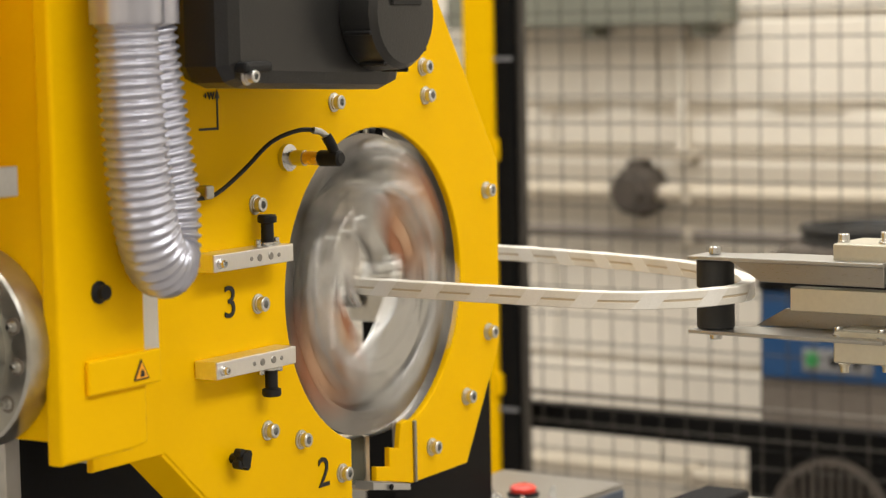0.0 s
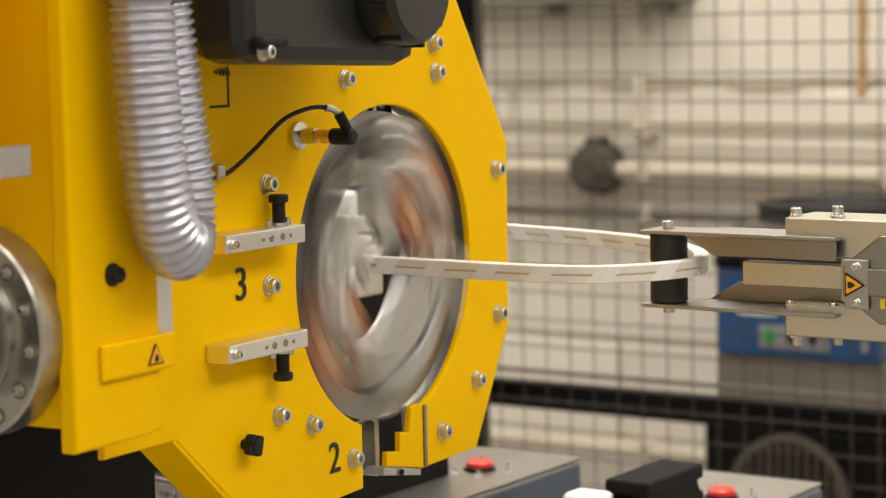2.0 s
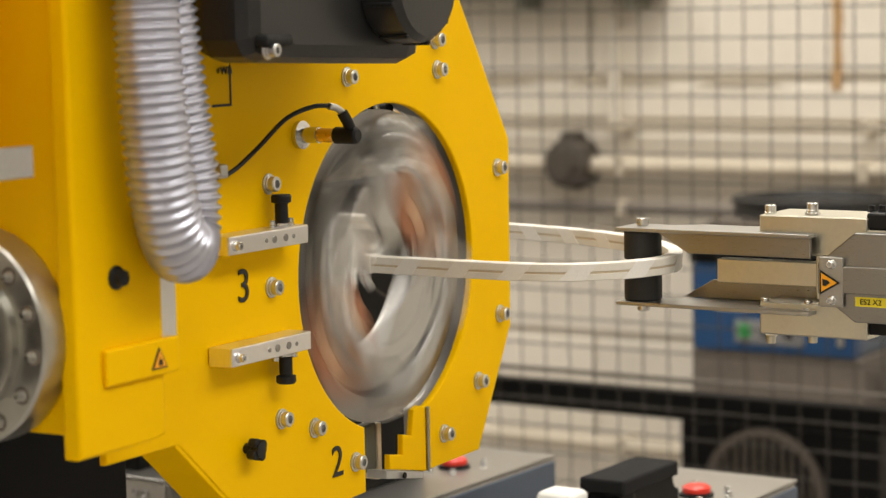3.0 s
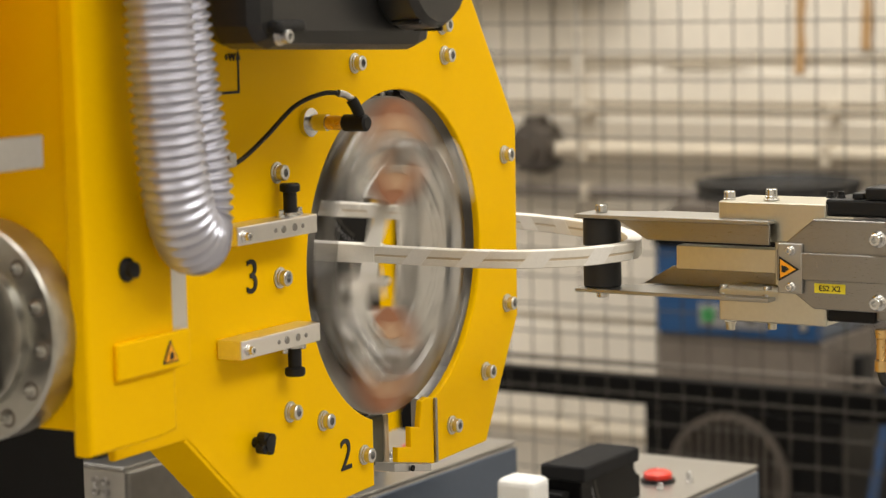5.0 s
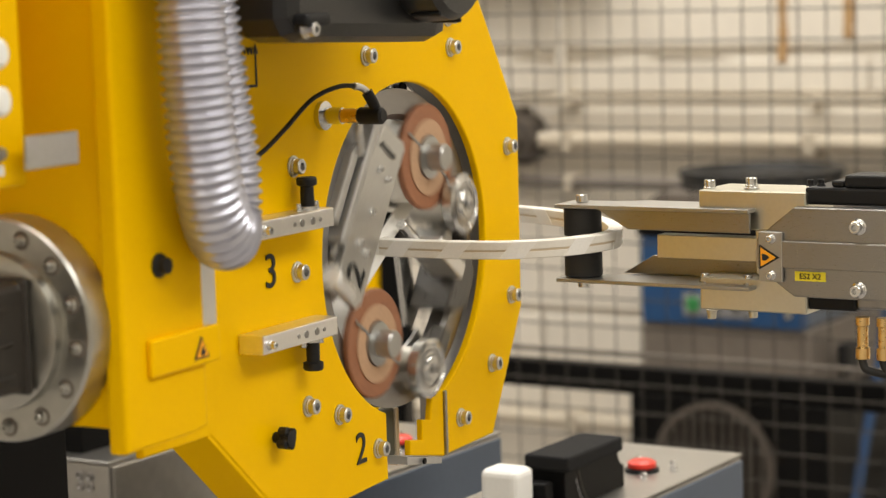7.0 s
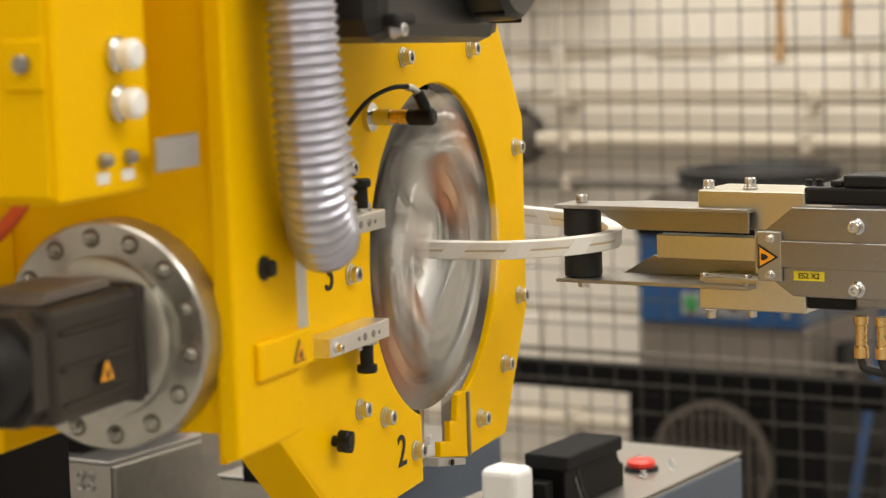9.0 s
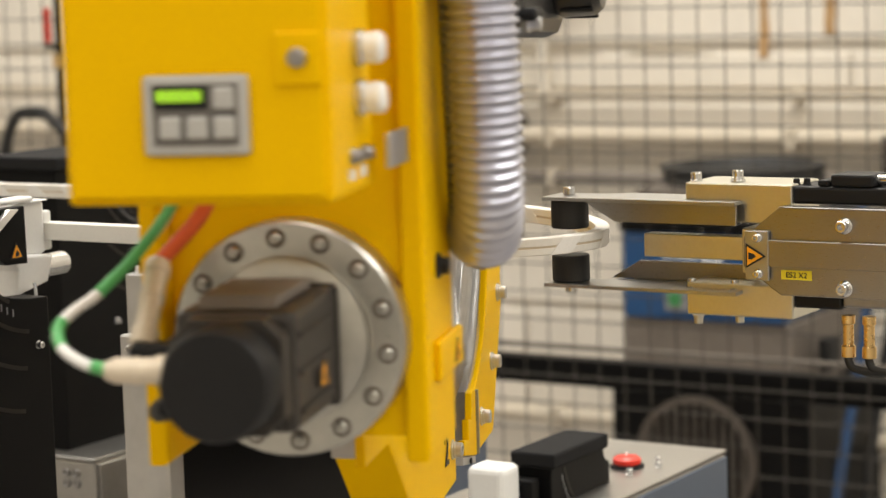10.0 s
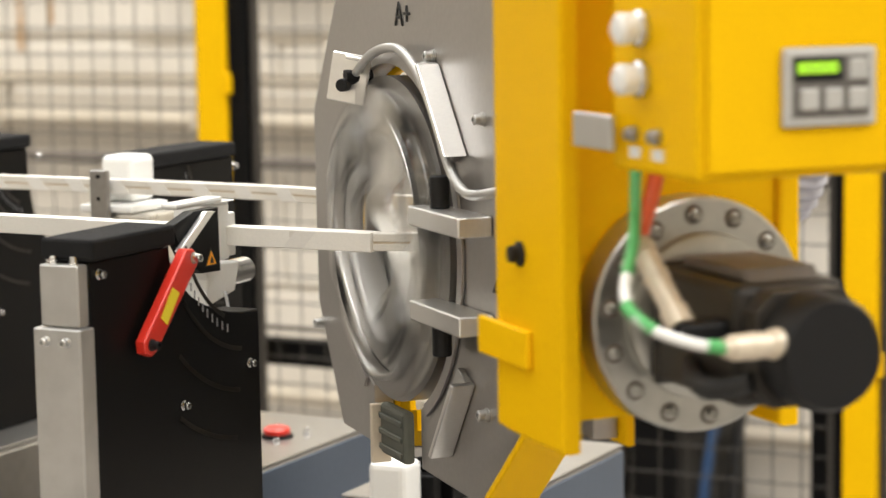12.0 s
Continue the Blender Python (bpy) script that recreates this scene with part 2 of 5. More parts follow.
def prism(outline, h0, h1, plane="xz", bevel=0.0, bm=None):
    """A flat outline made thick: plane xz has its thickness along y, xy along z, yz along x."""
    bm2 = bmesh.new()

    def place(a, b, h):
        return {"xz": (a, h, b), "xy": (a, b, h), "yz": (h, a, b)}[plane]
    va = [bm2.verts.new(place(a, b, h0)) for a, b in outline]
    vb = [bm2.verts.new(place(a, b, h1)) for a, b in outline]
    fa, fb = bm2.faces.new(va), bm2.faces.new(list(reversed(vb)))
    n = len(outline)
    for i in range(n):
        bm2.faces.new((va[i], vb[i], vb[(i + 1) % n], va[(i + 1) % n]))
    bmesh.ops.recalc_face_normals(bm2, faces=bm2.faces[:])
    if bevel:
        edges = [e for e in bm2.edges if fa in e.link_faces or fb in e.link_faces]
        bmesh.ops.bevel(bm2, geom=edges, offset=bevel, segments=2, affect="EDGES", profile=0.5)
    big = [fc for fc in bm2.faces if len(fc.verts) > 4]
    bmesh.ops.triangulate(bm2, faces=big)
    return merge(bm, bm2)


def bolt(s=1.0, axis="y-"):
    """Socket-head screw on two washers, heading along -y."""
    bm = lathe([(0, 0), (0.0085 * s, 0), (0.0085 * s, 0.0016 * s), (0.007 * s, 0.0024 * s), (0.007 * s, 0.0044 * s), (0.0062 * s, 0.005 * s), (0.0062 * s, 0.0115 * s),
                (0.0055 * s, 0.0125 * s), (0.0033 * s, 0.0125 * s), (0.003 * s, 0.007 * s), (0, 0.007 * s)], "z", seg=20)
    turn = {"y-": Matrix.Rotation(radians(90), 4, "X"), "x-": Matrix.Rotation(radians(-90), 4, "Y"), "z": Matrix.Identity(4), "y": Matrix.Rotation(radians(-90), 4, "X"), "z-": Matrix.Rotation(radians(180), 4, "X")}[axis]
    bmesh.ops.transform(bm, matrix=turn, verts=bm.verts[:])
    return bm


def letters(text, size, parent, at, material=INK, depth=0.0004, name="printed_sign"):
    cu = bpy.data.curves.new(name, "FONT")
    cu.body, cu.size, cu.extrude, cu.align_x, cu.align_y = text, size, depth, "CENTER", "CENTER"
    cu.materials.append(material)
    ob = new(name, cu)
    ob.parent = parent
    ob.matrix_basis = at
    return ob


def triangle(parent, at, s=0.02):
    """A warning triangle: black rim, orange field, black mark."""
    h = s * 0.866
    rim = part("warning_sign", prism([(-s / 2, -h / 3), (s / 2, -h / 3), (0, 2 * h / 3)], -0.0006, 0, "xz"), INK, parent, "black and orange warning triangle", at)
    k = 0.76
    part("sign_field", prism([(-s / 2 * k, -h / 3 * k), (s / 2 * k, -h / 3 * k), (0, 2 * h / 3 * k)], -0.0011, -0.0007, "xz"), WARN, rim)
    part("sign_mark", prism([(-s * 0.14, -h * 0.18), (s * 0.12, -h * 0.18), (s * 0.14, -h * 0.02), (0, h * 0.2), (-s * 0.1, h * 0.05)], -0.0015, -0.0012, "xz"), INK, rim)
    return rim


# ---- the hall ----
def structure(name, bm, material, label):
    return tagged(part(name, bm, material, at=BENCH), label, name.split("_")[0], kind="structure")


WALL = 3.38
structure("floor", box(-7, 8, -5, WALL + 0.2, -0.15, 0), CONCRETE, "grey worn concrete factory floor")
back = structure("wall_back", box(-7, 8, WALL, WALL + 0.2, 0, CEILING), CREAM, "cream painted factory wall with pipes and stains")
structure("wall_left", box(-7.2, -7, -5, WALL + 0.2, 0, CEILING), CREAM, "plain cream painted side wall")
structure("wall_right", box(8, 8.2, -5, WALL + 0.2, 0, CEILING), CREAM, "plain cream painted side wall")
structure("wall_front", box(-7.2, 8.2, -5.2, -5, 0, CEILING), CREAM, "plain cream painted wall behind the camera")
structure("ceiling", box(-7.2, 8.2, -5.2, WALL + 0.2, CEILING, CEILING + 0.2), CEIL, "plain light ceiling")

# boards of the back wall, with a shadow gap between rows
for k, (z0, z1) in enumerate([(0.02, 0.17), (0.185, 0.43), (0.445, 0.72), (0.795, 0.93), (0.97, 1.05), (1.075, 1.27), (1.285, 1.75), (1.765, 2.3)]):
    for j in range(5):
        x0 = -4.3 + j * 1.15 + (0.3 if k % 2 else 0)
        part("wall_board", box(x0, x0 + 1.144, WALL - 0.014, WALL - 0.002, z0, z1, 0.004, 1), CREAM, back)


def wall_pipe(z, r, material, label, v=WALL - 0.05):
    ob = part("wall_pipe", rod(r, -4.4, 1.2, "x", (0, v, z), 16), material, at=BENCH)
    for i in range(9):
        x = -4.4 + 5.6 * (i + 0.5) / 9
        part("pipe_clip", box(x - 0.012, x + 0.012, v - r - 0.004, WALL - 0.008, z - r - 0.004, z + r + 0.004, 0.002, 1), PIPE_CREAM, ob)
    return tagged(ob, label, "pipe", "pipes along the wall")


wall_pipe(0.757, 0.014, BROWN_GREY, "thin dark pipe running along the cream wall")
wall_pipe(0.858, 0.02, PIPE_CREAM, "wide tan painted pipe running along the wall")
wall_pipe(0.953, 0.01, PIPE_CREAM, "thin tan painted pipe running along the wall")
wall_pipe(0.176, 0.02, PIPE_CREAM, "low tan painted pipe running along the wall", WALL - 0.06)


def wall_streak(x, z0, z1, w):
    n = 7
    left = [(x - w / 2 * (0.4 + 0.6 * random.random()), z0 + (z1 - z0) * i / n) for i in range(n + 1)]
    right = [(x + w / 2 * (0.4 + 0.6 * random.random()), z0 + (z1 - z0) * i / n) for i in range(n, -1, -1)]
    part("rust_streak", prism(left + right, WALL - 0.0185, WALL - 0.0145, "xz"), RUST, back)


for sx, sz0, sz1, sw in [(-1.06, 1.04, 1.27, 0.028), (-0.9, 1.09, 1.27, 0.025), (-2.8, 1.03, 1.26, 0.02), (-2.7, 1.1, 1.26, 0.014), (-2.95, 1.08, 1.26, 0.014)]:
    wall_streak(sx, sz0, sz1, sw)
for sx, sz, sw in [(-1.95, 1.062, 0.2), (-1.62, 1.062, 0.3), (-1.3, 1.064, 0.22), (-1.75, 0.89, 0.12), (-2.3, 1.062, 0.3)]:
    part("damp_mark", prism([(sx - sw / 2, sz - 0.006), (sx - sw * 0.2, sz - 0.011), (sx + sw * 0.3, sz - 0.008), (sx + sw / 2, sz - 0.002), (sx + sw * 0.25, sz + 0.006), (sx - sw * 0.3, sz + 0.009)], WALL - 0.0185, WALL - 0.0145, "xz"), PIPE_CREAM, back)

tray = thing("cable_tray", "grey-green metal cable tray fixed along the wall", "cable tray", BENCH)
part("trough", box(-2.25, -1.48, WALL - 0.12, WALL - 0.015, 1.262, 1.35, 0.006), TRAY_GREEN, tray)
for bx in (-2.15, -1.85, -1.55):
    part("bracket", box(bx - 0.015, bx + 0.015, WALL - 0.1, WALL - 0.015, 1.235, 1.2615, 0.003, 1), TRAY_GREEN, tray)
drop = part("cable_conduit", rod(0.014, 0.955, 1.262, "z", (-1.63, WALL - 0.03, 0), 14), CREAM, at=BENCH)
tagged(drop, "cream painted conduit dropping down the wall", "conduit")


def wall_socket(x, z, label, r):
    ob = thing("junction_box", label, "junction box", BENCH @ pose(x, WALL - 0.014, z))
    part("housing", lathe([(0, 0), (r, 0), (r, -0.04), (r * 0.86, -0.075), (r * 0.5, -0.08), (0, -0.08)], "y", (0, 0, 0), 9), DARK_BROWN, ob)
    part("cover", lathe([(0, -0.08), (r * 0.6, -0.08), (r * 0.55, -0.095), (0, -0.095)], "y", (0, 0, 0), 8), DARK_BROWN, ob)
    part("outlet", box(-0.02, 0.02, -0.06, 0, r * 0.75, r * 1.15, 0.004), DARK_BROWN, ob)
    return ob


wall_socket(-1.74, 0.862, "round dark brown junction box on the wall", 0.066)
jb = thing("junction_box", "dark brown square junction box with cables on the wall", "junction box", BENCH @ pose(-0.7, WALL - 0.014, 0.825))
part("housing", box(-0.062, 0.062, -0.06, 0, -0.05, 0.045, 0.006), DARK_BROWN, jb)
part("cover", box(-0.05, 0.03, -0.075, -0.0605, -0.035, 0.035, 0.004), DARK_BROWN, jb)
for gx in (-0.035, 0.02, 0.05):
    part("gland", rod(0.011, 0.0455, 0.068, "z", (gx, -0.03, 0), 12), BLACK_PLASTIC, jb)
part("side_socket", rod(0.02, 0.0625, 0.085, "x", (0, -0.03, -0.01), 14), BLACK_PLASTIC, jb)
sw = thing("switch_box", "pale grey-green metal switch box high on the wall", "switch box", BENCH)
part("housing", box(-0.70, -0.50, WALL - 0.1, WALL - 0.015, 1.05, 1.4, 0.008), PALE_BOX, sw)
part("door", box(-0.685, -0.515, WALL - 0.11, WALL - 0.1, 1.065, 1.39, 0.004), PALE_BOX, sw)

# ceiling lamps, out of view
for lu, lv, watts in LAMPS:
    fx = thing("ceiling_light", "long white ceiling light fitting, switched on", "ceiling light", BENCH @ pose(lu, lv, CEILING), "lights on the ceiling")
    part("housing", box(-0.28, 0.28, -1.35, 1.35, -0.12, 0, 0.01), WHITE_PLASTIC, fx)

# ---- safety fence ----
FENCE = 2.05


def mesh_fence(x0, x1, z0, z1, label):
    pitch = 0.05
    ob = thing("mesh_fence", label, "fence", BENCH @ pose(x0, FENCE, z0), "mesh fence")
    w, h = x1 - x0, z1 - z0
    for a, b in ((0, 0.012), (w - 0.012, w)):
        part("frame_bar", box(a, b, -0.008, 0.008, 0, h, 0.002, 1), WIRE, ob)
    va = None
    for i in range(int((w - 0.03) / pitch)):
        at = pose(0.012 + pitch * (i + 0.6), 0, 0)
        if va is None:
            va = part("upright_wire", rod(0.0014, 0, h, "z", seg=6, edge=0), WIRE, ob, at=at)
        else:
            again(va, ob, at)
    ha = None
    for i in range(int(h / pitch)):
        at = pose(0, 0.0035, 0.015 + pitch * i)
        if ha is None:
            ha = part("level_wire", rod(0.0014, 0.008, w - 0.008, "x", seg=6, edge=0), WIRE, ob, at=at)
        else:
            again(ha, ob, at)
    for x in (0.006, w - 0.006):
        part("foot", box(x - 0.006, x + 0.006, -0.008, 0.008, -z0, 0, 0.001, 1), WIRE, ob)
    return ob


def fence_post(x0, x1, label):
    ob = thing("fence_post", label, "post", BENCH @ pose((x0 + x1) / 2, FENCE, 0), "posts of the fence")
    w = (x1 - x0) / 2
    part("tube", box(-w, w, -0.028, 0.028, 0.008, 2.2, 0.004), YELLOW, ob)
    part("foot_plate", box(-w - 0.03, w + 0.03, -0.06, 0.06, 0, 0.008, 0.001, 1), YELLOW, ob)
    part("cap", box(-w, w, -0.028, 0.028, 2.2, 2.21, 0.003, 1), BLACK_PLASTIC, ob)
    for z in (0.6, 1.035, 1.9):
        part("clamp", box(w - 0.001, w + 0.012, -0.034, -0.02, z - 0.02, z + 0.02, 0.003, 1), YELLOW, ob)
    return ob


def fence_upright(x0, x1):
    ob = thing("fence_upright", "black steel upright bolted beside the yellow fence post", "post", BENCH @ pose((x0 + x1) / 2, FENCE, 0))
    w = (x1 - x0) / 2
    part("profile", box(-w, w, -0.02, 0.03, 0, 2.15, 0.003, 1), BLACK, ob)
    for z in (0.35, 0.55, 1.2, 1.7):
        part("joint", box(-w - 0.0005, w + 0.0005, -0.022, -0.018, z, z + 0.006, 0), GREY_CABINET, ob)


fence_post(-1.358, -1.294, "yellow painted square steel fence post")
fence_post(-0.134, -0.079, "yellow painted square steel fence post")
fence_upright(-1.2935, -1.254)
fence_upright(-0.152, -0.1345)
mesh_fence(-1.253, -0.153, 0.12, 2.12, "dark welded wire mesh fence panel")
mesh_fence(-2.6, -1.36, 0.12, 2.12, "dark welded wire mesh fence panel")
mesh_fence(-3.9, -2.61, 0.12, 2.12, "dark welded wire mesh fence panel")
mesh_fence(-0.078, 1.0, 0.12, 2.12, "dark welded wire mesh fence panel")

rail = thing("guard_rail", "black steel rail running behind the fence", "rail", BENCH)
part("beam", box(-3.6, 0.9, 2.12, 2.16, 0.503, 0.552, 0.004), BLACK, rail)
part("upper_strip", box(-3.6, 0.9, 2.122, 2.132, 0.57, 0.578, 0.001, 1), BROWN_GREY, rail)
for x in (-3.4, -2.0, -0.2, 0.8):
    part("leg", box(x - 0.02, x + 0.02, 2.121, 2.159, 0, 0.503, 0.003, 1), BLACK, rail)
    part("strip_stay", box(x - 0.01, x + 0.01, 2.125, 2.135, 0.551, 0.571, 0.001, 1), BLACK, rail)


# ---- fume extractor behind the fence ----
def fume_extractor():
    ob = thing("fume_extractor", "blue and grey fume extractor with a black drum on top", "extractor", BENCH @ pose(-1.185, 2.9, 0))
    part("plinth", box(-0.03, 0.40, 0.03, 0.4, 0, 0.02, 0), BLACK_PLASTIC, ob)
    part("base", box(-0.045, 0.415, 0.0, 0.42, 0.02, 0.36, 0.008), BLACK, ob)
    part("filter_case", box(-0.005, 0.385, -0.01, 0.42, 0.361, 0.505, 0.004), BROWN_GREY, ob, "dusty brown-grey filter case")
    part("front_panel", box(0.0, 0.372, -0.02, 0.01, 0.506, 0.69, 0.004), BLUE, ob, "blue painted front panel")
    part("case", box(0.002, 0.37, 0.0105, 0.4, 0.506, 0.69, 0.004), BLUE_STEEL, ob, "blue-grey steel casing")
    part("lid", box(-0.008, 0.38, -0.025, 0.41, 0.691, 0.718, 0.006), BLACK, ob)
    hood = prism([(-0.012, 0.7185), (0.39, 0.7185), (0.39, 0.745), (0.33, 0.785), (0.04, 0.785), (-0.012, 0.745)], -0.01, 0.4, "xz", 0.003)
    part("hood", hood, BROWN_GREY, ob, "dusty grey sloping hood")
    part("drum", lathe([(0.16, 0.7855), (0.178, 0.79), (0.172, 0.806), (0.18, 0.814), (0.178, 0.824), (0.152, 0.826), (0.14, 0.808), (0, 0.808)], "z", (0.2, 0.17, 0), 40), RUBBER, ob, "black rubber intake collar")
    part("hood_knob", rod(0.01, -0.018, -0.0102, "y", (0.06, 0, 0.755), 14), BLACK_PLASTIC, ob)
    panel = part("switch_panel", box(0.1, 0.26, -0.0245, -0.0205, 0.525, 0.575, 0.001, 1), GREY_CABINET, ob, "grey plate of switches")
    part("green_switch", box(0.112, 0.138, -0.031, -0.025, 0.538, 0.565, 0.002, 1), LAMP_GREEN, panel, "lit green rocker switch")
    for x in (0.165, 0.215):
        part("rocker", box(x, x + 0.02, -0.03, -0.025, 0.54, 0.562, 0.002, 1), BLACK_PLASTIC, panel)
    part("badge", lathe([(0.016, 0), (0.026, 0), (0.026, 0.001), (0.016, 0.001)], "y", (0.21, -0.0215, 0.65), 24, closed=True), WHITE_PLASTIC, ob, "white ring-shaped maker's mark")
    for x0, w, z, h in ((0.095, 0.085, 0.648, 0.009), (0.05, 0.09, 0.598, 0.004), (0.16, 0.1, 0.6, 0.004)):
        part("lettering", box(x0, x0 + w, -0.0215, -0.0205, z - h, z + h, 0), WHITE_PLASTIC, ob)
    part("latch", box(0.335, 0.35, -0.033, -0.0205, 0.53, 0.6, 0.003, 1), ZINC, ob, "bright steel toggle latch")
    part("hinge", rod(0.007, 0.672, 0.705, "z", (0.345, -0.033, 0), 10), ZINC, ob)
    guard = part("fan_guard", lathe([(0.125, 0), (0.14, -0.002), (0.14, -0.016), (0.125, -0.018)], "y", (0.16, -0.001, 0.2), 40, closed=True), DARK_BROWN, ob, "round fan guard with upright bars")
    for i in range(11):
        x = -0.11 + i * 0.022
        h = math.sqrt(0.13 ** 2 - x * x)
        part("guard_bar", rod(0.005, 0.2 - h, 0.2 + h, "z", (0.16 + x, -0.012, 0), 8), DARK_BROWN, guard)
    part("side_clamp", box(0.4151, 0.44, 0.05, 0.12, 0.4, 0.47, 0.006), BLACK_PLASTIC, ob)
    return ob


fume_extractor()
blue_hose = part("blue_air_hose", tube([(-0.77, 3.0, 0.733), (-0.70, 2.98, 0.745), (-0.655, 2.95, 0.72), (-0.645, 2.93, 0.62), (-0.66, 2.92, 0.45), (-0.70, 2.9, 0.2), (-0.72, 2.9, 0.012)], 0.011, 10), HOSE_BLUE, at=BENCH)
part("black_cuff", tube([(-0.772, 3.0, 0.733), (-0.70, 2.98, 0.745), (-0.655, 2.95, 0.72), (-0.6465, 2.935, 0.67)], 0.0128, 10), RUBBER, blue_hose, "black rubber cuff")
tagged(blue_hose, "dark blue air hose hanging from the extractor", "hose")
black_hose = part("black_hose", tube([(-0.78, 3.06, 0.74), (-0.68, 3.08, 0.75), (-0.62, 3.05, 0.72), (-0.625, 3.02, 0.55), (-0.67, 3.0, 0.25), (-0.69, 3.0, 0.012)], 0.012, 10), RUBBER, at=BENCH)
tagged(black_hose, "black rubber hose hanging behind the extractor", "hose")
loop = part("looped_hose", tube([(-2.72, 2.5, 0.014), (-2.66, 2.5, 0.5), (-2.58, 2.5, 0.9), (-2.5, 2.5, 0.965), (-2.42, 2.5, 0.93), (-2.33, 2.5, 0.8), (-2.28, 2.5, 0.4), (-2.26, 2.5, 0.014)], 0.014, 10), RUBBER, at=BENCH)
tagged(loop, "thick black hose looped behind the fence", "hose")
pole = thing("hose_stand", "thin black pole with a red handle behind the fence", "stand", BENCH @ pose(-2.46, 2.56, 0))
part("pole", rod(0.01, 0.012, 1.4, "z"), BLACK, pole)
part("foot", rod(0.12, 0, 0.012, "z"), BLACK, pole)
part("grip", box(-0.04, -0.028, -0.008, 0.008, 1.12, 1.2, 0.003), RED, pole)
part("grip_arm", box(-0.04, -0.0101, -0.005, 0.005, 1.108, 1.119, 0.002, 1), BLACK, pole)
part("joint", rod(0.016, 1.06, 1.095, "z"), BRASS, pole)

# ---- the winding bench: boxes, clamps and the coil, all square to the coil's legs ----
COIL_Z = 1.047


def bench(u, v, z=0.0, turn=0.0):
    return BENCH @ pose(u, v, z, 0, 0, turn)


bed = thing("machine_bed", "dark steel machine bed under the control boxes", "machine bed", bench(0, 0))
part("top_plate", box(-1.3, 0.2, 0.3, 1.0, 0.5, 0.53, 0.004), STEEL_DARK, bed)
part("plinth", box(-1.2, 0.1, 0.34, 0.95, 0, 0.5, 0.01), BLACK, bed)


def control_box(u0, u1, v0, v1, zt, buttons, label, side=BLUE_STEEL):
    """A steel switch box with a red stop button on its lid."""
    ob = thing("control_box", label, "control box", bench(u0, v0, 0.53), "control boxes on the bed")
    w, d, h = u1 - u0, v1 - v0, zt - 0.53
    part("case", box(0, w, 0, d, 0, h - 0.004, 0.003), BOX_ZINC, ob, "zinc-plated folded steel case")
    part("lid", box(-0.001, w + 0.001, -0.001, d + 0.001, h - 0.003, h, 0.001, 1), BOX_ZINC, ob)
    part("side_plate", box(w + 0.0005, w + 0.0035, 0.004, d - 0.004, 0, h - 0.006, 0.001, 1), side, ob, "flat side plate")
    stop = part("stop_button", lathe([(0.008, h), (0.008, h + 0.004), (0.0145, h + 0.0045), (0.0145, h + 0.009), (0.011, h + 0.0115), (0, h + 0.012)], "z", (buttons[0], buttons[1], 0), 24), RED, ob, "red mushroom stop button")
    part("collar", lathe([(0.0175, h + 0.0003), (0.0175, h + 0.003), (0.0085, h + 0.0035)], "z", (buttons[0], buttons[1], 0), 24), BLACK_PLASTIC, ob)
    sc = None
    for a, b in ((-0.03, -0.015), (-0.012, -0.03), (0.018, -0.03), (0.03, 0.012), (0.02, 0.03), (-0.02, 0.035)):
        at = pose(buttons[0] + a, buttons[1] + b, h)
        if sc is None:
            sc = part("lid_screw", bolt(0.5, "z"), CHROME, ob, at=at)
        else:
            again(sc, ob, at)
    gland = None
    for i in range(2):
        for j in range(2):
            at = pose(w - 0.04 + i * 0.014, 0, h - 0.018 - j * 0.0115)
            if gland is None:
                gland = part("cable_gland", lathe([(0.0048, 0), (0.0048, -0.002), (0.0036, -0.003), (0.0022, -0.0008), (0, -0.0008)], "y", seg=18), STEEL_DARK, ob, at=at)
            else:
                again(gland, ob, at)
    return ob


# ---- things on the bed ----
control_box(-0.103, 0.054, 0.372, 0.683, 0.75, (0.101, 0.193), "steel control box with a red stop button on top")
control_box(-0.395, -0.238, 0.372, 0.683, 0.75, (0.097, 0.198), "steel control box with a red stop button on top")
control_box(-0.697, -0.54, 0.372, 0.683, 0.75, (0.097, 0.198), "steel control box with drilled cable entries", BOX_ZINC)


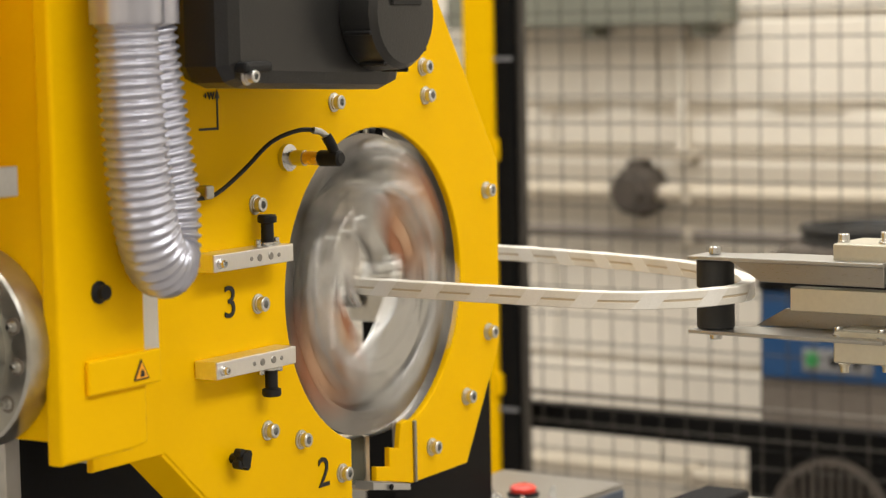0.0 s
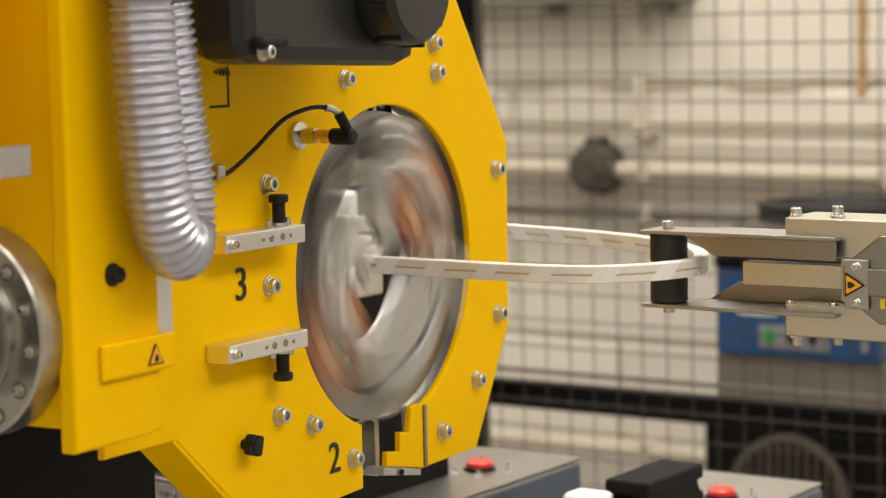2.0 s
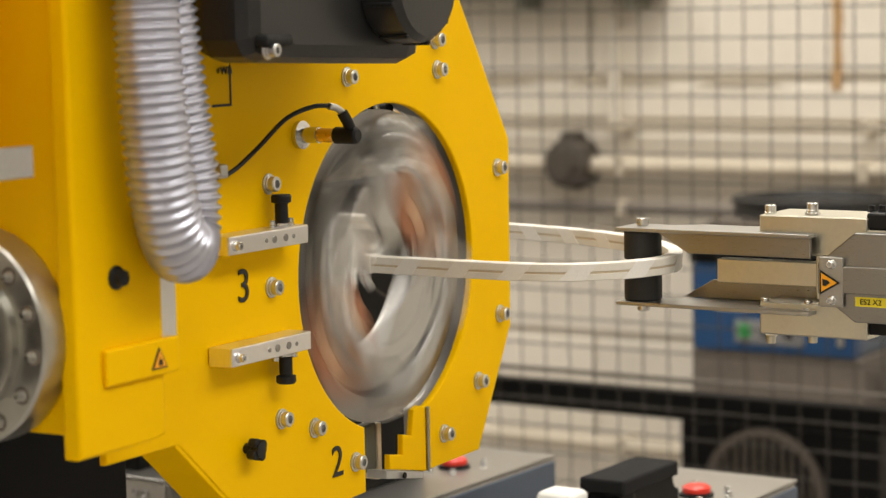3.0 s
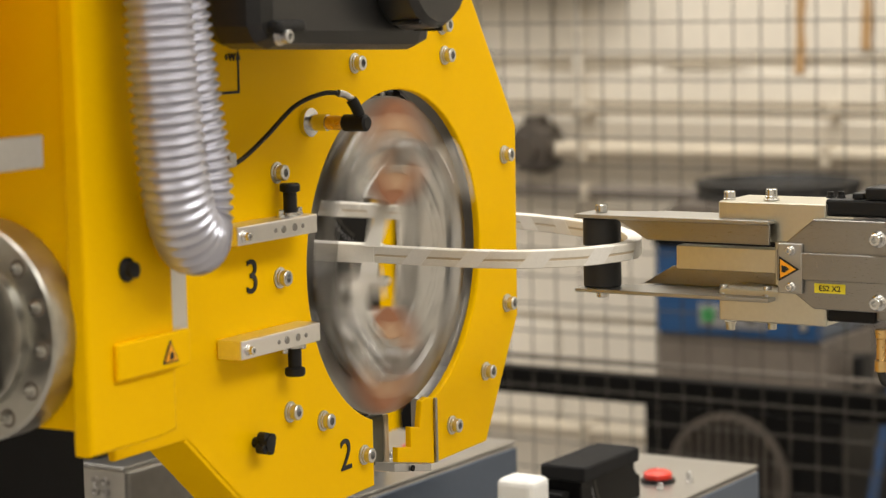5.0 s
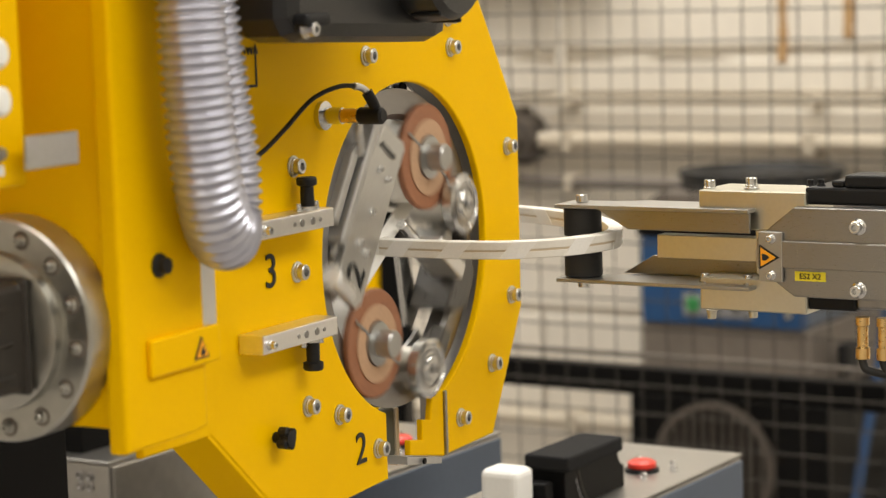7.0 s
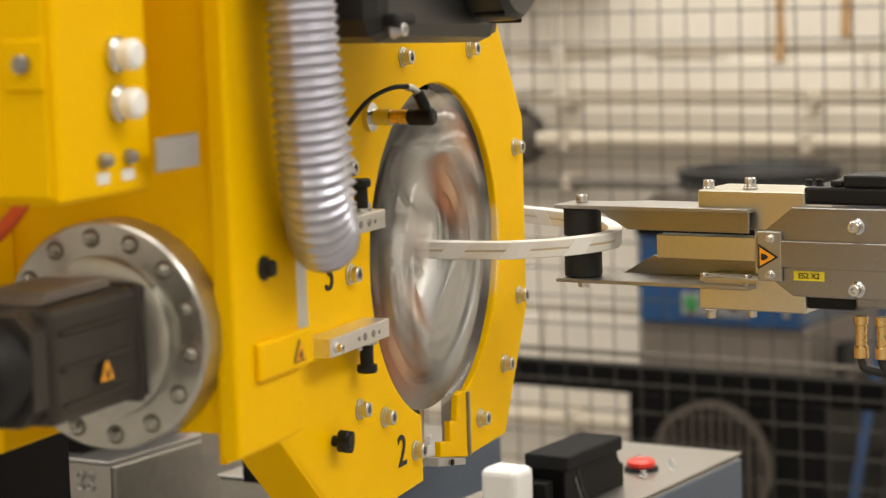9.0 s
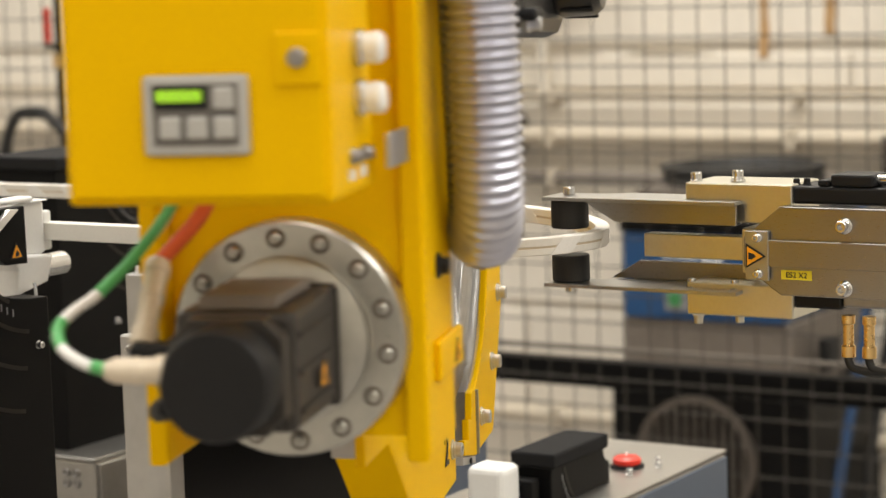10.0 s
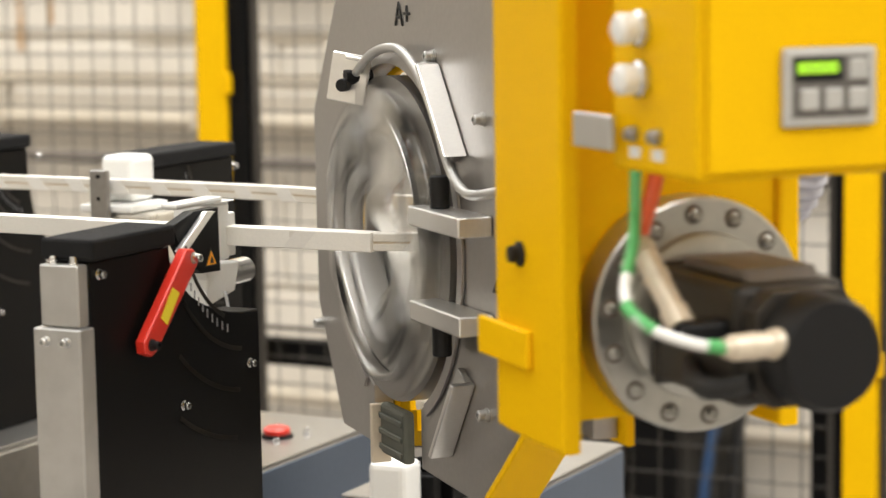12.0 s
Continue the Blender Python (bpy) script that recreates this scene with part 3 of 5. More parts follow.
def clamp_stand(u, v, z0, zt, length, label, screws, front=True, notch=0.13, drop=0.1, t=0.036):
    """A black plate stand with an aluminium front, foam cap and a round bay with slots; u is its right face, v its front."""
    ob = thing("clamp_stand", label, "clamp stand", bench(u, v, z0), "clamp stands along the coil")
    h = zt - z0
    low = h - min(drop, h * 0.4)
    outline = [(0, 0), (length, 0), (length, low - 0.001)]
    for i in range(9):
        a = radians(270 - i * 10)
        outline.append((length + (length - notch) * math.cos(a) - 0.0005, low + (h - low) * (1 + math.sin(a))))
    outline += [(notch, h), (0, h)]
    part("side_plate", prism(outline, -t, 0, "yz", 0.0012), BLACK, ob, "black painted steel side plate")
    if front:
        part("upper_profile", box(-t - 0.001, -0.001, -0.012, -0.0005, h - 0.042, h - 0.001, 0.001, 1), ALU_WORN, ob, "bare aluminium upper profile")
        lower = part("lower_profile", box(-t - 0.004, 0.003, -0.017, -0.0005, 0, h - 0.0425, 0.001, 1), ALU_WORN, ob, "bare aluminium lower profile")
        for x in (-t * 0.78, -t * 0.25):
            part("profile_screw", bolt(0.42, "y-"), CHROME, lower, at=pose(x, -0.017, h - 0.051))
            part("cap_screw", bolt(0.42, "z"), CHROME, ob, at=pose(x, -0.0065, h - 0.001))
    part("foam_cap", box(-t - 0.006, 0.006, -0.004, notch, h + 0.0008, h + 0.0155, 0.0025), FOAM, ob, "black foam cap")
    sc = None
    for y, z in screws:
        at = pose(0.0002, y, z - z0, 0, 90, 0)
        if sc is None:
            sc = part("plate_screw", bolt(0.42, "z"), CHROME, ob, at=at)
        else:
            again(sc, ob, at)
    cv, cz = length - 0.01, h + 0.02
    # thin paler strips stand for slivers of reflection along the curved slots
    for k, (rr, a0, a1) in enumerate(((0.085, 195, 245), (0.105, 215, 262), (0.135, 226, 262), (0.17, 236, 262))):
        bm = bmesh.new()
        prev = None
        for i in range(11):
            a = radians(a0 + (a1 - a0) * i / 10)
            row = [bm.verts.new((0.0005, cv + q * math.cos(a), cz + q * math.sin(a))) for q in (rr, rr + 0.0035)]
            if prev:
                bm.faces.new((prev[0], prev[1], row[1], row[0]))
            prev = row
        bmesh.ops.solidify(bm, geom=bm.faces[:], thickness=0.0006)
        part("curved_slot", bm, WIRE, ob)
    bm = None
    for i in range(12):
        a = radians(200 + i * 4.5)
        bm = box(0.0003, 0.0007, cv + 0.094 * math.cos(a) - 0.0007, cv + 0.094 * math.cos(a) + 0.0007, cz + 0.094 * math.sin(a) - 0.003, cz + 0.094 * math.sin(a) + 0.003, 0, bm=bm)
    part("angle_scale", bm, GREY_CABINET, ob)
    return ob


def coil_clamp(u, z, label):
    """White jaws, black arm and red lever on a stand's right side, holding the near leg of the coil; local y runs away from the camera."""
    ob = thing("coil_clamp", label, "clamp", bench(u, 0, z), "clamps on the coil")
    jaw = part("jaw", box(-0.028, 0.003, -0.027, 0.006, -0.02, 0.0255, 0.003), WHITE_PLASTIC, ob, "white plastic jaw")
    part("jaw_lip", box(-0.02, 0.001, 0.0065, 0.017, -0.018, 0.016, 0.002), WHITE_PLASTIC, jaw)
    part("jaw_top", box(-0.004, 0.0115, -0.078, -0.016, 0.0268, 0.0315, 0.002), WHITE_PLASTIC, jaw)
    part("jaw_neck", box(-0.02, 0.008, -0.024, 0.005, 0.0256, 0.0268, 0.0004, 1), WHITE_PLASTIC, jaw)
    part("wedge", prism([(-0.05, -0.016), (0.004, -0.0205), (-0.003, -0.043), (-0.044, -0.051), (-0.04, -0.03)], -0.02, 0.012, "yz", 0.002), WHITE_PLASTIC, ob, "white plastic wedge")
    part("arm", prism([(-0.105, 0.018), (-0.075, 0.0262), (-0.042, 0.0262), (-0.041, -0.022), (-0.066, -0.021), (-0.088, -0.006)], 0.0145, 0.024, "yz", 0.001), BLACK, ob, "black steel arm with a warning sign")
    part("link", prism([(-0.103, 0.000), (-0.095, -0.003), (-0.054, 0.0245), (-0.065, 0.0255)], 0.0245, 0.029, "yz", 0.0005), ALU, ob, "bare aluminium link")
    triangle(ob, pose(0.0242, -0.055, -0.012, 0, 0, 90), 0.016)
    part("cylinder", rod(0.010, -0.03, 0.03, "y", (0.0, 0.0, -0.031), 18), CHROME, ob)
    lv = part("lever", prism([(-0.166, 0.012), (-0.158, 0.011), (-0.150, 0.003), (-0.205, -0.053), (-0.212, -0.056), (-0.219, -0.053), (-0.220, -0.045)], 0.0705, 0.079, "yz", 0.0015), RED, ob, "red plastic locking lever")
    part("lever_label", prism([(-0.186, -0.012), (-0.178, -0.017), (-0.194, -0.037), (-0.201, -0.031)], 0.0793, 0.0797, "yz"), LABEL, lv)
    part("lever_bolt", bolt(0.5, "z"), CHROME, lv, at=pose(0.079, -0.159, 0.005, 0, 90, 0))
    part("lever_end", bolt(0.5, "z"), BLACK_PLASTIC, lv, at=pose(0.079, -0.212, -0.048, 0, 90, 0))
    part("clear_tube", tube([(0.02, -0.03, -0.04), (0.026, -0.036, -0.056), (0.027, -0.05, -0.079), (0.027, -0.074, -0.102), (0.027, -0.112, -0.124)], 0.0014, 8), CLEAR_TUBE, ob, "clear bent air tube")
    part("pivot_rod", rod(0.005, 0.0667, 0.0704, "x", (0, -0.159, 0.005), 12), BLACK, ob)
    return ob


NEAR_STAND = clamp_stand(0.080, -0.262, 0.36, 1.061, 0.205, "black clamp stand with an aluminium front and foam cap", [(0.009, 1.052), (0.19, 0.963), (0.103, 0.947)], notch=0.092, drop=0.06, t=0.031)
clamp_stand(-0.312, 0.353, 0.75, 1.055, 0.178, "black clamp stand behind the coil on its control box", [(0.168, 1.045), (0.168, 0.89)], False, 0.165, 0.08)
clamp_stand(-0.596, 0.395, 0.75, 1.055, 0.178, "black clamp stand behind the coil on its control box", [(0.168, 1.045), (0.168, 0.89), (0.09, 0.88)], False, 0.15, 0.1, 0.1)
clamp_stand(0.013, 0.378, 0.75, 0.787, 0.12, "black clamp stand drawn down to its box", [], False, 0.108)
NEAR_CLAMP = coil_clamp(0.0135, COIL_Z, "white jaw clamp with a red lever holding the coil")
coil_clamp(-0.272, COIL_Z, "white jaw clamp with a red lever holding the coil")
lift = thing("lift_housing", "black lift housing under the near clamp stand", "housing", bench(0.06, -0.15))
part("shell", box(-0.06, 0.06, -0.16, 0.17, 0, 0.03, 0.004), BLACK, lift)
part("guide", box(-0.075, -0.0605, -0.1, 0.1, 0.03, 0.5, 0.003), BLACK, lift)
left_stand = clamp_stand(-0.214, -0.262, 0.36, 1.061, 0.205, "black clamp stand with an aluminium front and foam cap", [(0.009, 1.052), (0.19, 0.963)], notch=0.092, drop=0.06, t=0.031)


def rear_support(u, v):
    ob = thing("coil_rest", "white plastic rest with an upright grey plate", "coil rest", bench(u, v, COIL_Z), "rests under the far leg")
    part("block", box(-0.022, 0.016, 0.012, 0.05, -0.018, 0.026, 0.006, 3), WHITE_PLASTIC, ob, "white rounded plastic block")
    part("shelf", box(-0.03, 0.03, -0.012, 0.05, -0.026, -0.0185, 0.002), WHITE_PLASTIC, ob)
    plate = part("upright_plate", box(-0.012, 0.008, -0.019, -0.013, -0.06, 0.015, 0.001, 1), STEEL_DARK, ob, "grey drilled steel plate")
    for z in (-0.012, 0.009):
        part("hole_plug", rod(0.002, -0.0198, -0.0188, "y", (-0.002, 0, z), 12, 0.0001), BLACK, plate)
    part("bracket", box(-0.01, 0.05, -0.01, 0.04, -0.075, -0.0265, 0.003), ZINC, ob)
    return ob


rear_support(-0.306, 0.299)


# ---- the coil ----
def coil_line():
    pts = [(-1.0, 0.014), (-0.6, 0.014), (-0.3, 0.014), (-0.1, 0.01), (0.03, 0.007), (0.11, 0.007), (0.155, 0.014), (0.186, 0.033), (0.207, 0.065), (0.213, 0.098), (0.2, 0.135), (0.168, 0.177), (0.12, 0.218), (0.05, 0.252), (-0.04, 0.276), (-0.13, 0.293), (-0.3, 0.3), (-0.6, 0.3), (-1.0, 0.3)]
    out = []
    n = len(pts)
    for i in range(n - 1):
        p0, p1, p2, p3 = (Vector(pts[max(min(j, n - 1), 0)]) for j in (i - 1, i, i + 1, i + 2))
        for k in range(8):
            t = k / 8
            out.append(0.5 * ((2 * p1) + (-p0 + p2) * t + (2 * p0 - 5 * p1 + 4 * p2 - p3) * t * t + (-p0 + 3 * p1 - 3 * p2 + p3) * t ** 3))
    out.append(Vector(pts[-1]))
    even, left = [out[0]], 0.006
    for a, b in zip(out, out[1:]):
        d = (b - a).length
        while d >= left:
            a = a + (b - a) * (left / d)
            even.append(a)
            d -= left
            left = 0.006
        left -= d
    return even


def strip(line, half, z0, z1, offset=0.0, lean=0.0, e=0.0006):
    """A flat band of rectangular section along the line in plan."""
    bm = bmesh.new()
    rings = []
    n = len(line)
    for i, p in enumerate(line):
        d = (line[min(i + 1, n - 1)] - line[max(i - 1, 0)]).normalized()
        nrm = Vector((-d.y, d.x))
        prof = [(-half, z0 + e), (-half + e, z0), (half - e, z0), (half, z0 + e), (half, z1 - e), (half - e, z1), (-half + e, z1), (-half, z1 - e)]
        rings.append([bm.verts.new((p.x + nrm.x * (a + offset) + d.x * b * lean, p.y + nrm.y * (a + offset) + d.y * b * lean, b)) for a, b in prof])
    for a, b in zip(rings, rings[1:]):
        for j in range(8):
            bm.faces.new((a[j], a[(j + 1) % 8], b[(j + 1) % 8], b[j]))
    bm.faces.new(rings[0])
    bm.faces.new(rings[-1])
    bmesh.ops.recalc_face_normals(bm, faces=bm.faces[:])
    return bm


LINE = coil_line()
coil = thing("stator_coil", "white taped stator coil lying level in the clamps", "coil", bench(0, 0, COIL_Z))
part("upper_strand", strip(LINE, 0.0058, -0.0012, 0.0052), STRAND, coil, "white glass-taped upper strand")
part("lower_strand", strip(LINE, 0.0056, -0.0080, -0.0022), STRAND, coil, "white glass-taped lower strand")
part("core", strip(LINE, 0.0054, -0.0068, 0.0040), TAPE_TAN, coil, "tan insulation seen in the groove")
for i in range(3, len(LINE) - 4, 8):
    if LINE[i].x > -0.12 or LINE[i].y > 0.2:
        part("tape_turn", strip(LINE[i:i + 4], 0.00595, -0.0081, 0.0053, lean=0.9), WRAP, coil)
part("taped_wrap", strip([p for p in LINE if p.y < 0.1 and p.x < -0.1], 0.0068, -0.0088, 0.0060), TAPE, coil, "finished white tape covering")
# the covering that follows the head along the near leg
SLEEVE = part("fresh_wrap", strip([Vector((-0.26 + 0.02 * i, 0.0082)) for i in range(14)], 0.0076, -0.0087, 0.0059), TAPE, coil, "freshly wound white tape")


# ---- the gripper that holds the coil's end ----
GRIP_Y = 1.775


def gripper():
    ob = thing("coil_gripper", "aluminium gripper with black rollers holding the coil's end", "gripper", pose(0.213, GRIP_Y, COIL_Z, 0, 0, -34.9))
    # local x runs away from the coil, the roller's axis is the local z axis
    def jaw(name, s, h):
        j = part(name, prism([(-0.0155, -0.017), (0.142, -0.017), (0.142, 0.03), (0.04, 0.03), (0.018, 0.018), (-0.0155, 0.017)], min(s * h, s * (h + 0.003)), max(s * h, s * (h + 0.003)), "xy", 0.0005), STEEL, ob, "bright steel jaw plate")
        part("roller", rod(0.0148, 0.0015 if s > 0 else -h + 0.0003, h - 0.0003 if s > 0 else -0.0095, "z", seg=28, edge=0.001), RUBBER, j, "black rubber roller")
        part("roller_pin", rod(0.0048, h + 0.0031 if s > 0 else -h - 0.0085, h + 0.0095 if s > 0 else -h - 0.0031, "z", seg=16), CHROME, j)
        y0 = -0.015 if s > 0 else 0.028
        part("rib", prism([(0.02, s * (h - 0.0001)), (0.142, s * (h - 0.0001)), (0.142, s * (h - 0.015)), (0.045, s * (h - 0.015))], y0, y0 + 0.003, "xz", 0.0004), SIDE_STEEL, j, "folded bright steel flange of the jaw")
        for x in (0.1, 0.134):
            part("jaw_screw", bolt(0.55, "z-" if s > 0 else "z"), CHROME, j, at=pose(x, 0.0, s * h))
        return j
    up = jaw("upper_jaw", 1, 0.0240)
    low = jaw("lower_jaw", -1, 0.0310)
    channel = box(0.062, 0.38, 0.002, 0.004, -0.0285, -0.0105, 0.0005, 1)
    channel = box(0.062, 0.38, 0.0041, 0.016, -0.0123, -0.0105, 0.0004, 1, channel)
    channel = box(0.062, 0.38, 0.0041, 0.016, -0.0285, -0.0267, 0.0004, 1, channel)
    part("guide_bar", channel, ALU_GOLD, ob, "folded aluminium guide channel")
    upper = part("upper_block", box(0.095, 0.178, -0.004, 0.05, 0.0, 0.0295, 0.001, 1), ALU_GOLD, up, "pale gold aluminium block")
    lower = part("lower_block", box(0.095, 0.178, -0.004, 0.05, -0.0615, -0.0365, 0.001, 1), ALU_GOLD, low, "pale gold aluminium block")
    for x in (0.107, 0.14):
        part("block_screw", bolt(0.7, "z"), CHROME, up, at=pose(x, 0.01, 0.0295))
        part("block_foot", bolt(0.55, "z-"), ALU_GOLD, low, at=pose(x, 0.01, -0.0615))
    part("slide_pad", box(0.06, 0.139, 0.03, 0.05, -0.0005, 0.0095, 0.001, 1), BLACK_PLASTIC, ob)
    part("back_block", box(0.14, 0.178, 0.0, 0.05, -0.0355, -0.001, 0.001, 1), ALU_GOLD, ob)
    body = prism([(0.137, -0.008), (0.165, 0.0155), (0.40, 0.0155), (0.40, -0.0505), (0.165, -0.0505), (0.137, -0.03)], -0.018, -0.006, "xz", 0.001)
    part("side_plate", body, SIDE_STEEL, ob, "grey milled side plate")
    part("centre_strip", box(0.15, 0.40, -0.022, -0.0182, -0.029, -0.009, 0.0006, 1), SIDE_STEEL, ob)
    part("sign_plate", box(0.137, 0.155, -0.0225, -0.0185, -0.036, 0.001, 0.0006, 1), STEEL, ob)
    triangle(ob, pose(0.143, -0.0228, -0.0175, 0, 90, 0), 0.0185)
    for z in (-0.031, -0.004):
        part("sign_screw", bolt(0.42, "y-"), CHROME, ob, at=pose(0.147, -0.0225, z))
    tag = part("yellow_tag", box(0.1655, 0.1885, -0.0187, -0.0181, -0.0372, -0.0302, 0), LABEL, ob, "yellow label with black printing")
    letters("ES2 X2", 0.0058, tag, pose(0.177, -0.0189, -0.0338, 90, 0, 0))
    for z in (0.003, -0.043):
        part("plate_screw", bolt(0.72, "y-"), CHROME, ob, at=pose(0.2135, -0.018, z))
    part("black_slide", box(0.1785, 0.40, 0.0, 0.045, 0.016, 0.029, 0.002), BLACK_PLASTIC, ob)
    part("cylinder", box(0.208, 0.24, 0.0, 0.03, 0.0292, 0.0385, 0.002), BLACK_PLASTIC, ob)
    part("cylinder_cap", box(0.199, 0.2078, 0.002, 0.028, 0.0292, 0.034, 0.0015), BLACK_PLASTIC, ob)
    for x in (0.186, 0.194):
        part("slide_screw", bolt(0.4, "z"), BLACK_PLASTIC, ob, at=pose(x, 0.012, 0.029))
    part("air_fitting", rod(0.004, 0.24, 0.262, "x", (0, 0.012, 0.034), 12), CHROME, ob)
    part("lower_slide", box(0.1785, 0.216, 0.0, 0.045, -0.062, -0.051, 0.002), BLACK_PLASTIC, ob)
    part("valve_block", box(0.2165, 0.40, 0.0, 0.045, -0.060, -0.0512, 0.002), STEEL_DARK, ob)
    for x in (0.2185, 0.234):
        fit_ = part("brass_fitting", lathe([(0, -0.066), (0.005, -0.066), (0.005, -0.072), (0.004, -0.073), (0.004, -0.088), (0.0052, -0.089), (0.0052, -0.097), (0, -0.097)], "z", (x, 0.004, 0), 12), BRASS, ob, "brass air fitting")
        part("air_tube", tube([(x, 0.004, -0.094), (x + 0.001, 0.003, -0.101), (x + 0.008, 0.002, -0.106), (x + 0.04, 0.004, -0.106), (x + 0.16, 0.015, -0.09)], 0.003, 8), RUBBER, fit_)
    part("carriage_arm", box(0.40, 1.78, -0.03, 0.06, -0.07, 0.05, 0.004), ALU, ob, "long aluminium carriage arm")
    # drawn out along the coil: plates keep their level, the bodies behind them rise with their distance
    for o in ob.children_recursive:
        kind = o.name.split(".")[0]
        if kind in ("roller", "roller_pin", "lettering", "sign_field", "sign_mark"):
            continue
        flat = kind in ("upper_jaw", "lower_jaw", "rib", "jaw_screw")
        if o.location.length > 0 or o.type != "MESH":
            x = o.location.x * 1.045
            o.location.x = x - (0 if flat else 0.69 * o.location.y)
            o.location.z += 0 if flat else 0.0715 * min(x, 0.2)
            continue
        mid = sum(v.co.x for v in o.data.vertices) / len(o.data.vertices) * 1.045
        front = min(v.co.y for v in o.data.vertices)
        for v in o.data.vertices:
            if v.co.x > 0:
                v.co.x *= 1.045
            if not flat:
                v.co.x -= 0.69 * front
                v.co.z += 0.0715 * min(mid, 0.2)
    return ob, up, low


GRIP, JAW_UP, JAW_LOW = gripper()
post_g = thing("gripper_pedestal", "steel pedestal that carries the gripper's slide", "pedestal", bench(1.9, 0.227))
part("column", box(-0.1, 0.1, -0.055, 0.12, 0.02, 1.2, 0.006), GREY_CABINET, post_g)
part("foot", box(-0.2, 0.2, -0.2, 0.25, 0, 0.02, 0.003), GREY_CABINET, post_g)
part("slide_shoe", box(-0.08, 0.08, -0.0655, -0.0552, 0.98, 1.09, 0.002), STEEL_DARK, post_g)

# ---- the taping head ----
HX, HZ, HR = -0.1725, 0.0591, 0.1284
RY = 0.024


def ring_outline(outer, x_left, x_right, r, seg=72):
    """An outline with a round opening and a slot down to its lower edge; outer runs clockwise from the slot's left side round to its right side."""
    a0 = math.atan2(-math.sqrt(r * r - (x_right - HX) ** 2), x_right - HX)
    a1 = math.atan2(-math.sqrt(r * r - (x_left - HX) ** 2), x_left - HX) + 2 * math.pi
    circle = [(HX + r * math.cos(a0 + (a1 - a0) * i / seg), HZ + r * math.sin(a0 + (a1 - a0) * i / seg)) for i in range(seg + 1)]
    return outer + circle


TOP = 0.62
OUTER = [(-0.216, -0.113), (-0.36, -0.118), (-0.396, -0.086), (-0.455, -0.034), (-0.53, -0.034), (-0.53, TOP), (-0.29, TOP), (0.022, 0.148), (0.02, -0.012), (-0.039, -0.111), (-0.127, -0.113)]


def taping_head():
    ob = thing("taping_head", "yellow robot-borne coil taping head with a turning ring", "taping machine")
    face = part("face_plate", prism(ring_outline(OUTER, -0.216, -0.127, HR), 0.0, 0.0065, "xz", 0.0016), YELLOW, ob, "yellow painted face plate with a round opening")
    OUT2 = [(-0.222, -0.109), (-0.36, -0.113), (-0.395, -0.082), (-0.45, -0.03), (-0.52, -0.03), (-0.52, TOP - 0.01), (-0.292, TOP - 0.01), (0.012, 0.146), (0.01, -0.012), (-0.046, -0.107), (-0.121, -0.109)]
    rear = part("rear_plate", prism(ring_outline(OUT2, -0.222, -0.121, HR + 0.004), 0.007, 0.024, "xz", 0.001), GREY_PLATE, ob, "grey steel rear plate")
    # bolts of the face
    first = None
    for x, z in [(-0.386, 0.252), (-0.099, 0.235), (-0.096, 0.211), (-0.23, 0.21), (0.0, 0.125), (0.0, 0.0), (-0.039, -0.052), (-0.097, -0.087), (-0.231, -0.086), (-0.337, 0.062), (-0.329, -0.036), (-0.286, -0.05), (-0.337, 0.137)]:
        if first is None:
            head = bolt(0.9, "y-")
            bmesh.ops.scale(head, vec=(1, 0.72, 1), verts=head.verts[:])
            first = part("bolt", head, STEEL_LIGHT, face, at=pose(x, 0, z))
        else:
            again(first, face, pose(x, 0, z))
    letters("3", 0.034, face, pose(-0.372, -0.0008, 0.066, 90, 0, 0))
    letters("2", 0.034, face, pose(-0.257, -0.0008, -0.082, 90, 0, 0))
    letters("+W", 0.008, face, pose(-0.390, -0.0008, 0.220, 90, 0, 0))
    part("printed_arrow", prism([(-0.3810, 0.1970), (-0.3810, 0.2180), (-0.3830, 0.2180), (-0.3800, 0.2250), (-0.3770, 0.2180), (-0.3792, 0.2180), (-0.3792, 0.1952), (-0.4020, 0.1952), (-0.4020, 0.1970)], -0.0006, -0.0001, "xz"), INK, face)
    knob = part("star_knob", lathe([(0, 0), (0.004, 0), (0.004, -0.006), (0.006, -0.008), (0.006, -0.014), (0, -0.015)], "y", (-0.374, 0, -0.05), 8), BLACK_PLASTIC, face, "small black star knob")
    for k in range(4):
        a = radians(k * 90 + 30)
        part("star_lobe", rod(0.0036, -0.013, -0.006, "y", (-0.374 + 0.0058 * math.cos(a), 0, -0.05 + 0.0058 * math.sin(a)), 10), BLACK_PLASTIC, knob)
    # stepped lip at the slot's right side
    part("slot_lip", prism([(-0.127, -0.06), (-0.127, -0.1125), (-0.183, -0.1012), (-0.1825, -0.0895), (-0.163, -0.0928), (-0.1625, -0.0768), (-0.149, -0.0795), (-0.145, -0.0595), (-0.136, -0.0575)], -0.001, 0.0045, "xz", 0.001), YELLOW, ob, "yellow stepped lip beside the slot")
    part("slot_edge", box(-0.1268, -0.1235, -0.003, -0.0002, -0.112, -0.06, 0.0005, 1), STEEL_DARK, ob)
    foot = part("slot_foot", prism([(-0.187, -0.1015), (-0.131, -0.1125), (-0.131, -0.118), (-0.187, -0.108)], -0.0005, 0.018, "xz", 0.0006), ALU_WORN, ob, "aluminium foot under the slot")
    part("foot_pin", rod(0.0025, -0.003, -0.0015, "y", (-0.163, 0, -0.1095), 12, 0.0002), BLACK, foot)
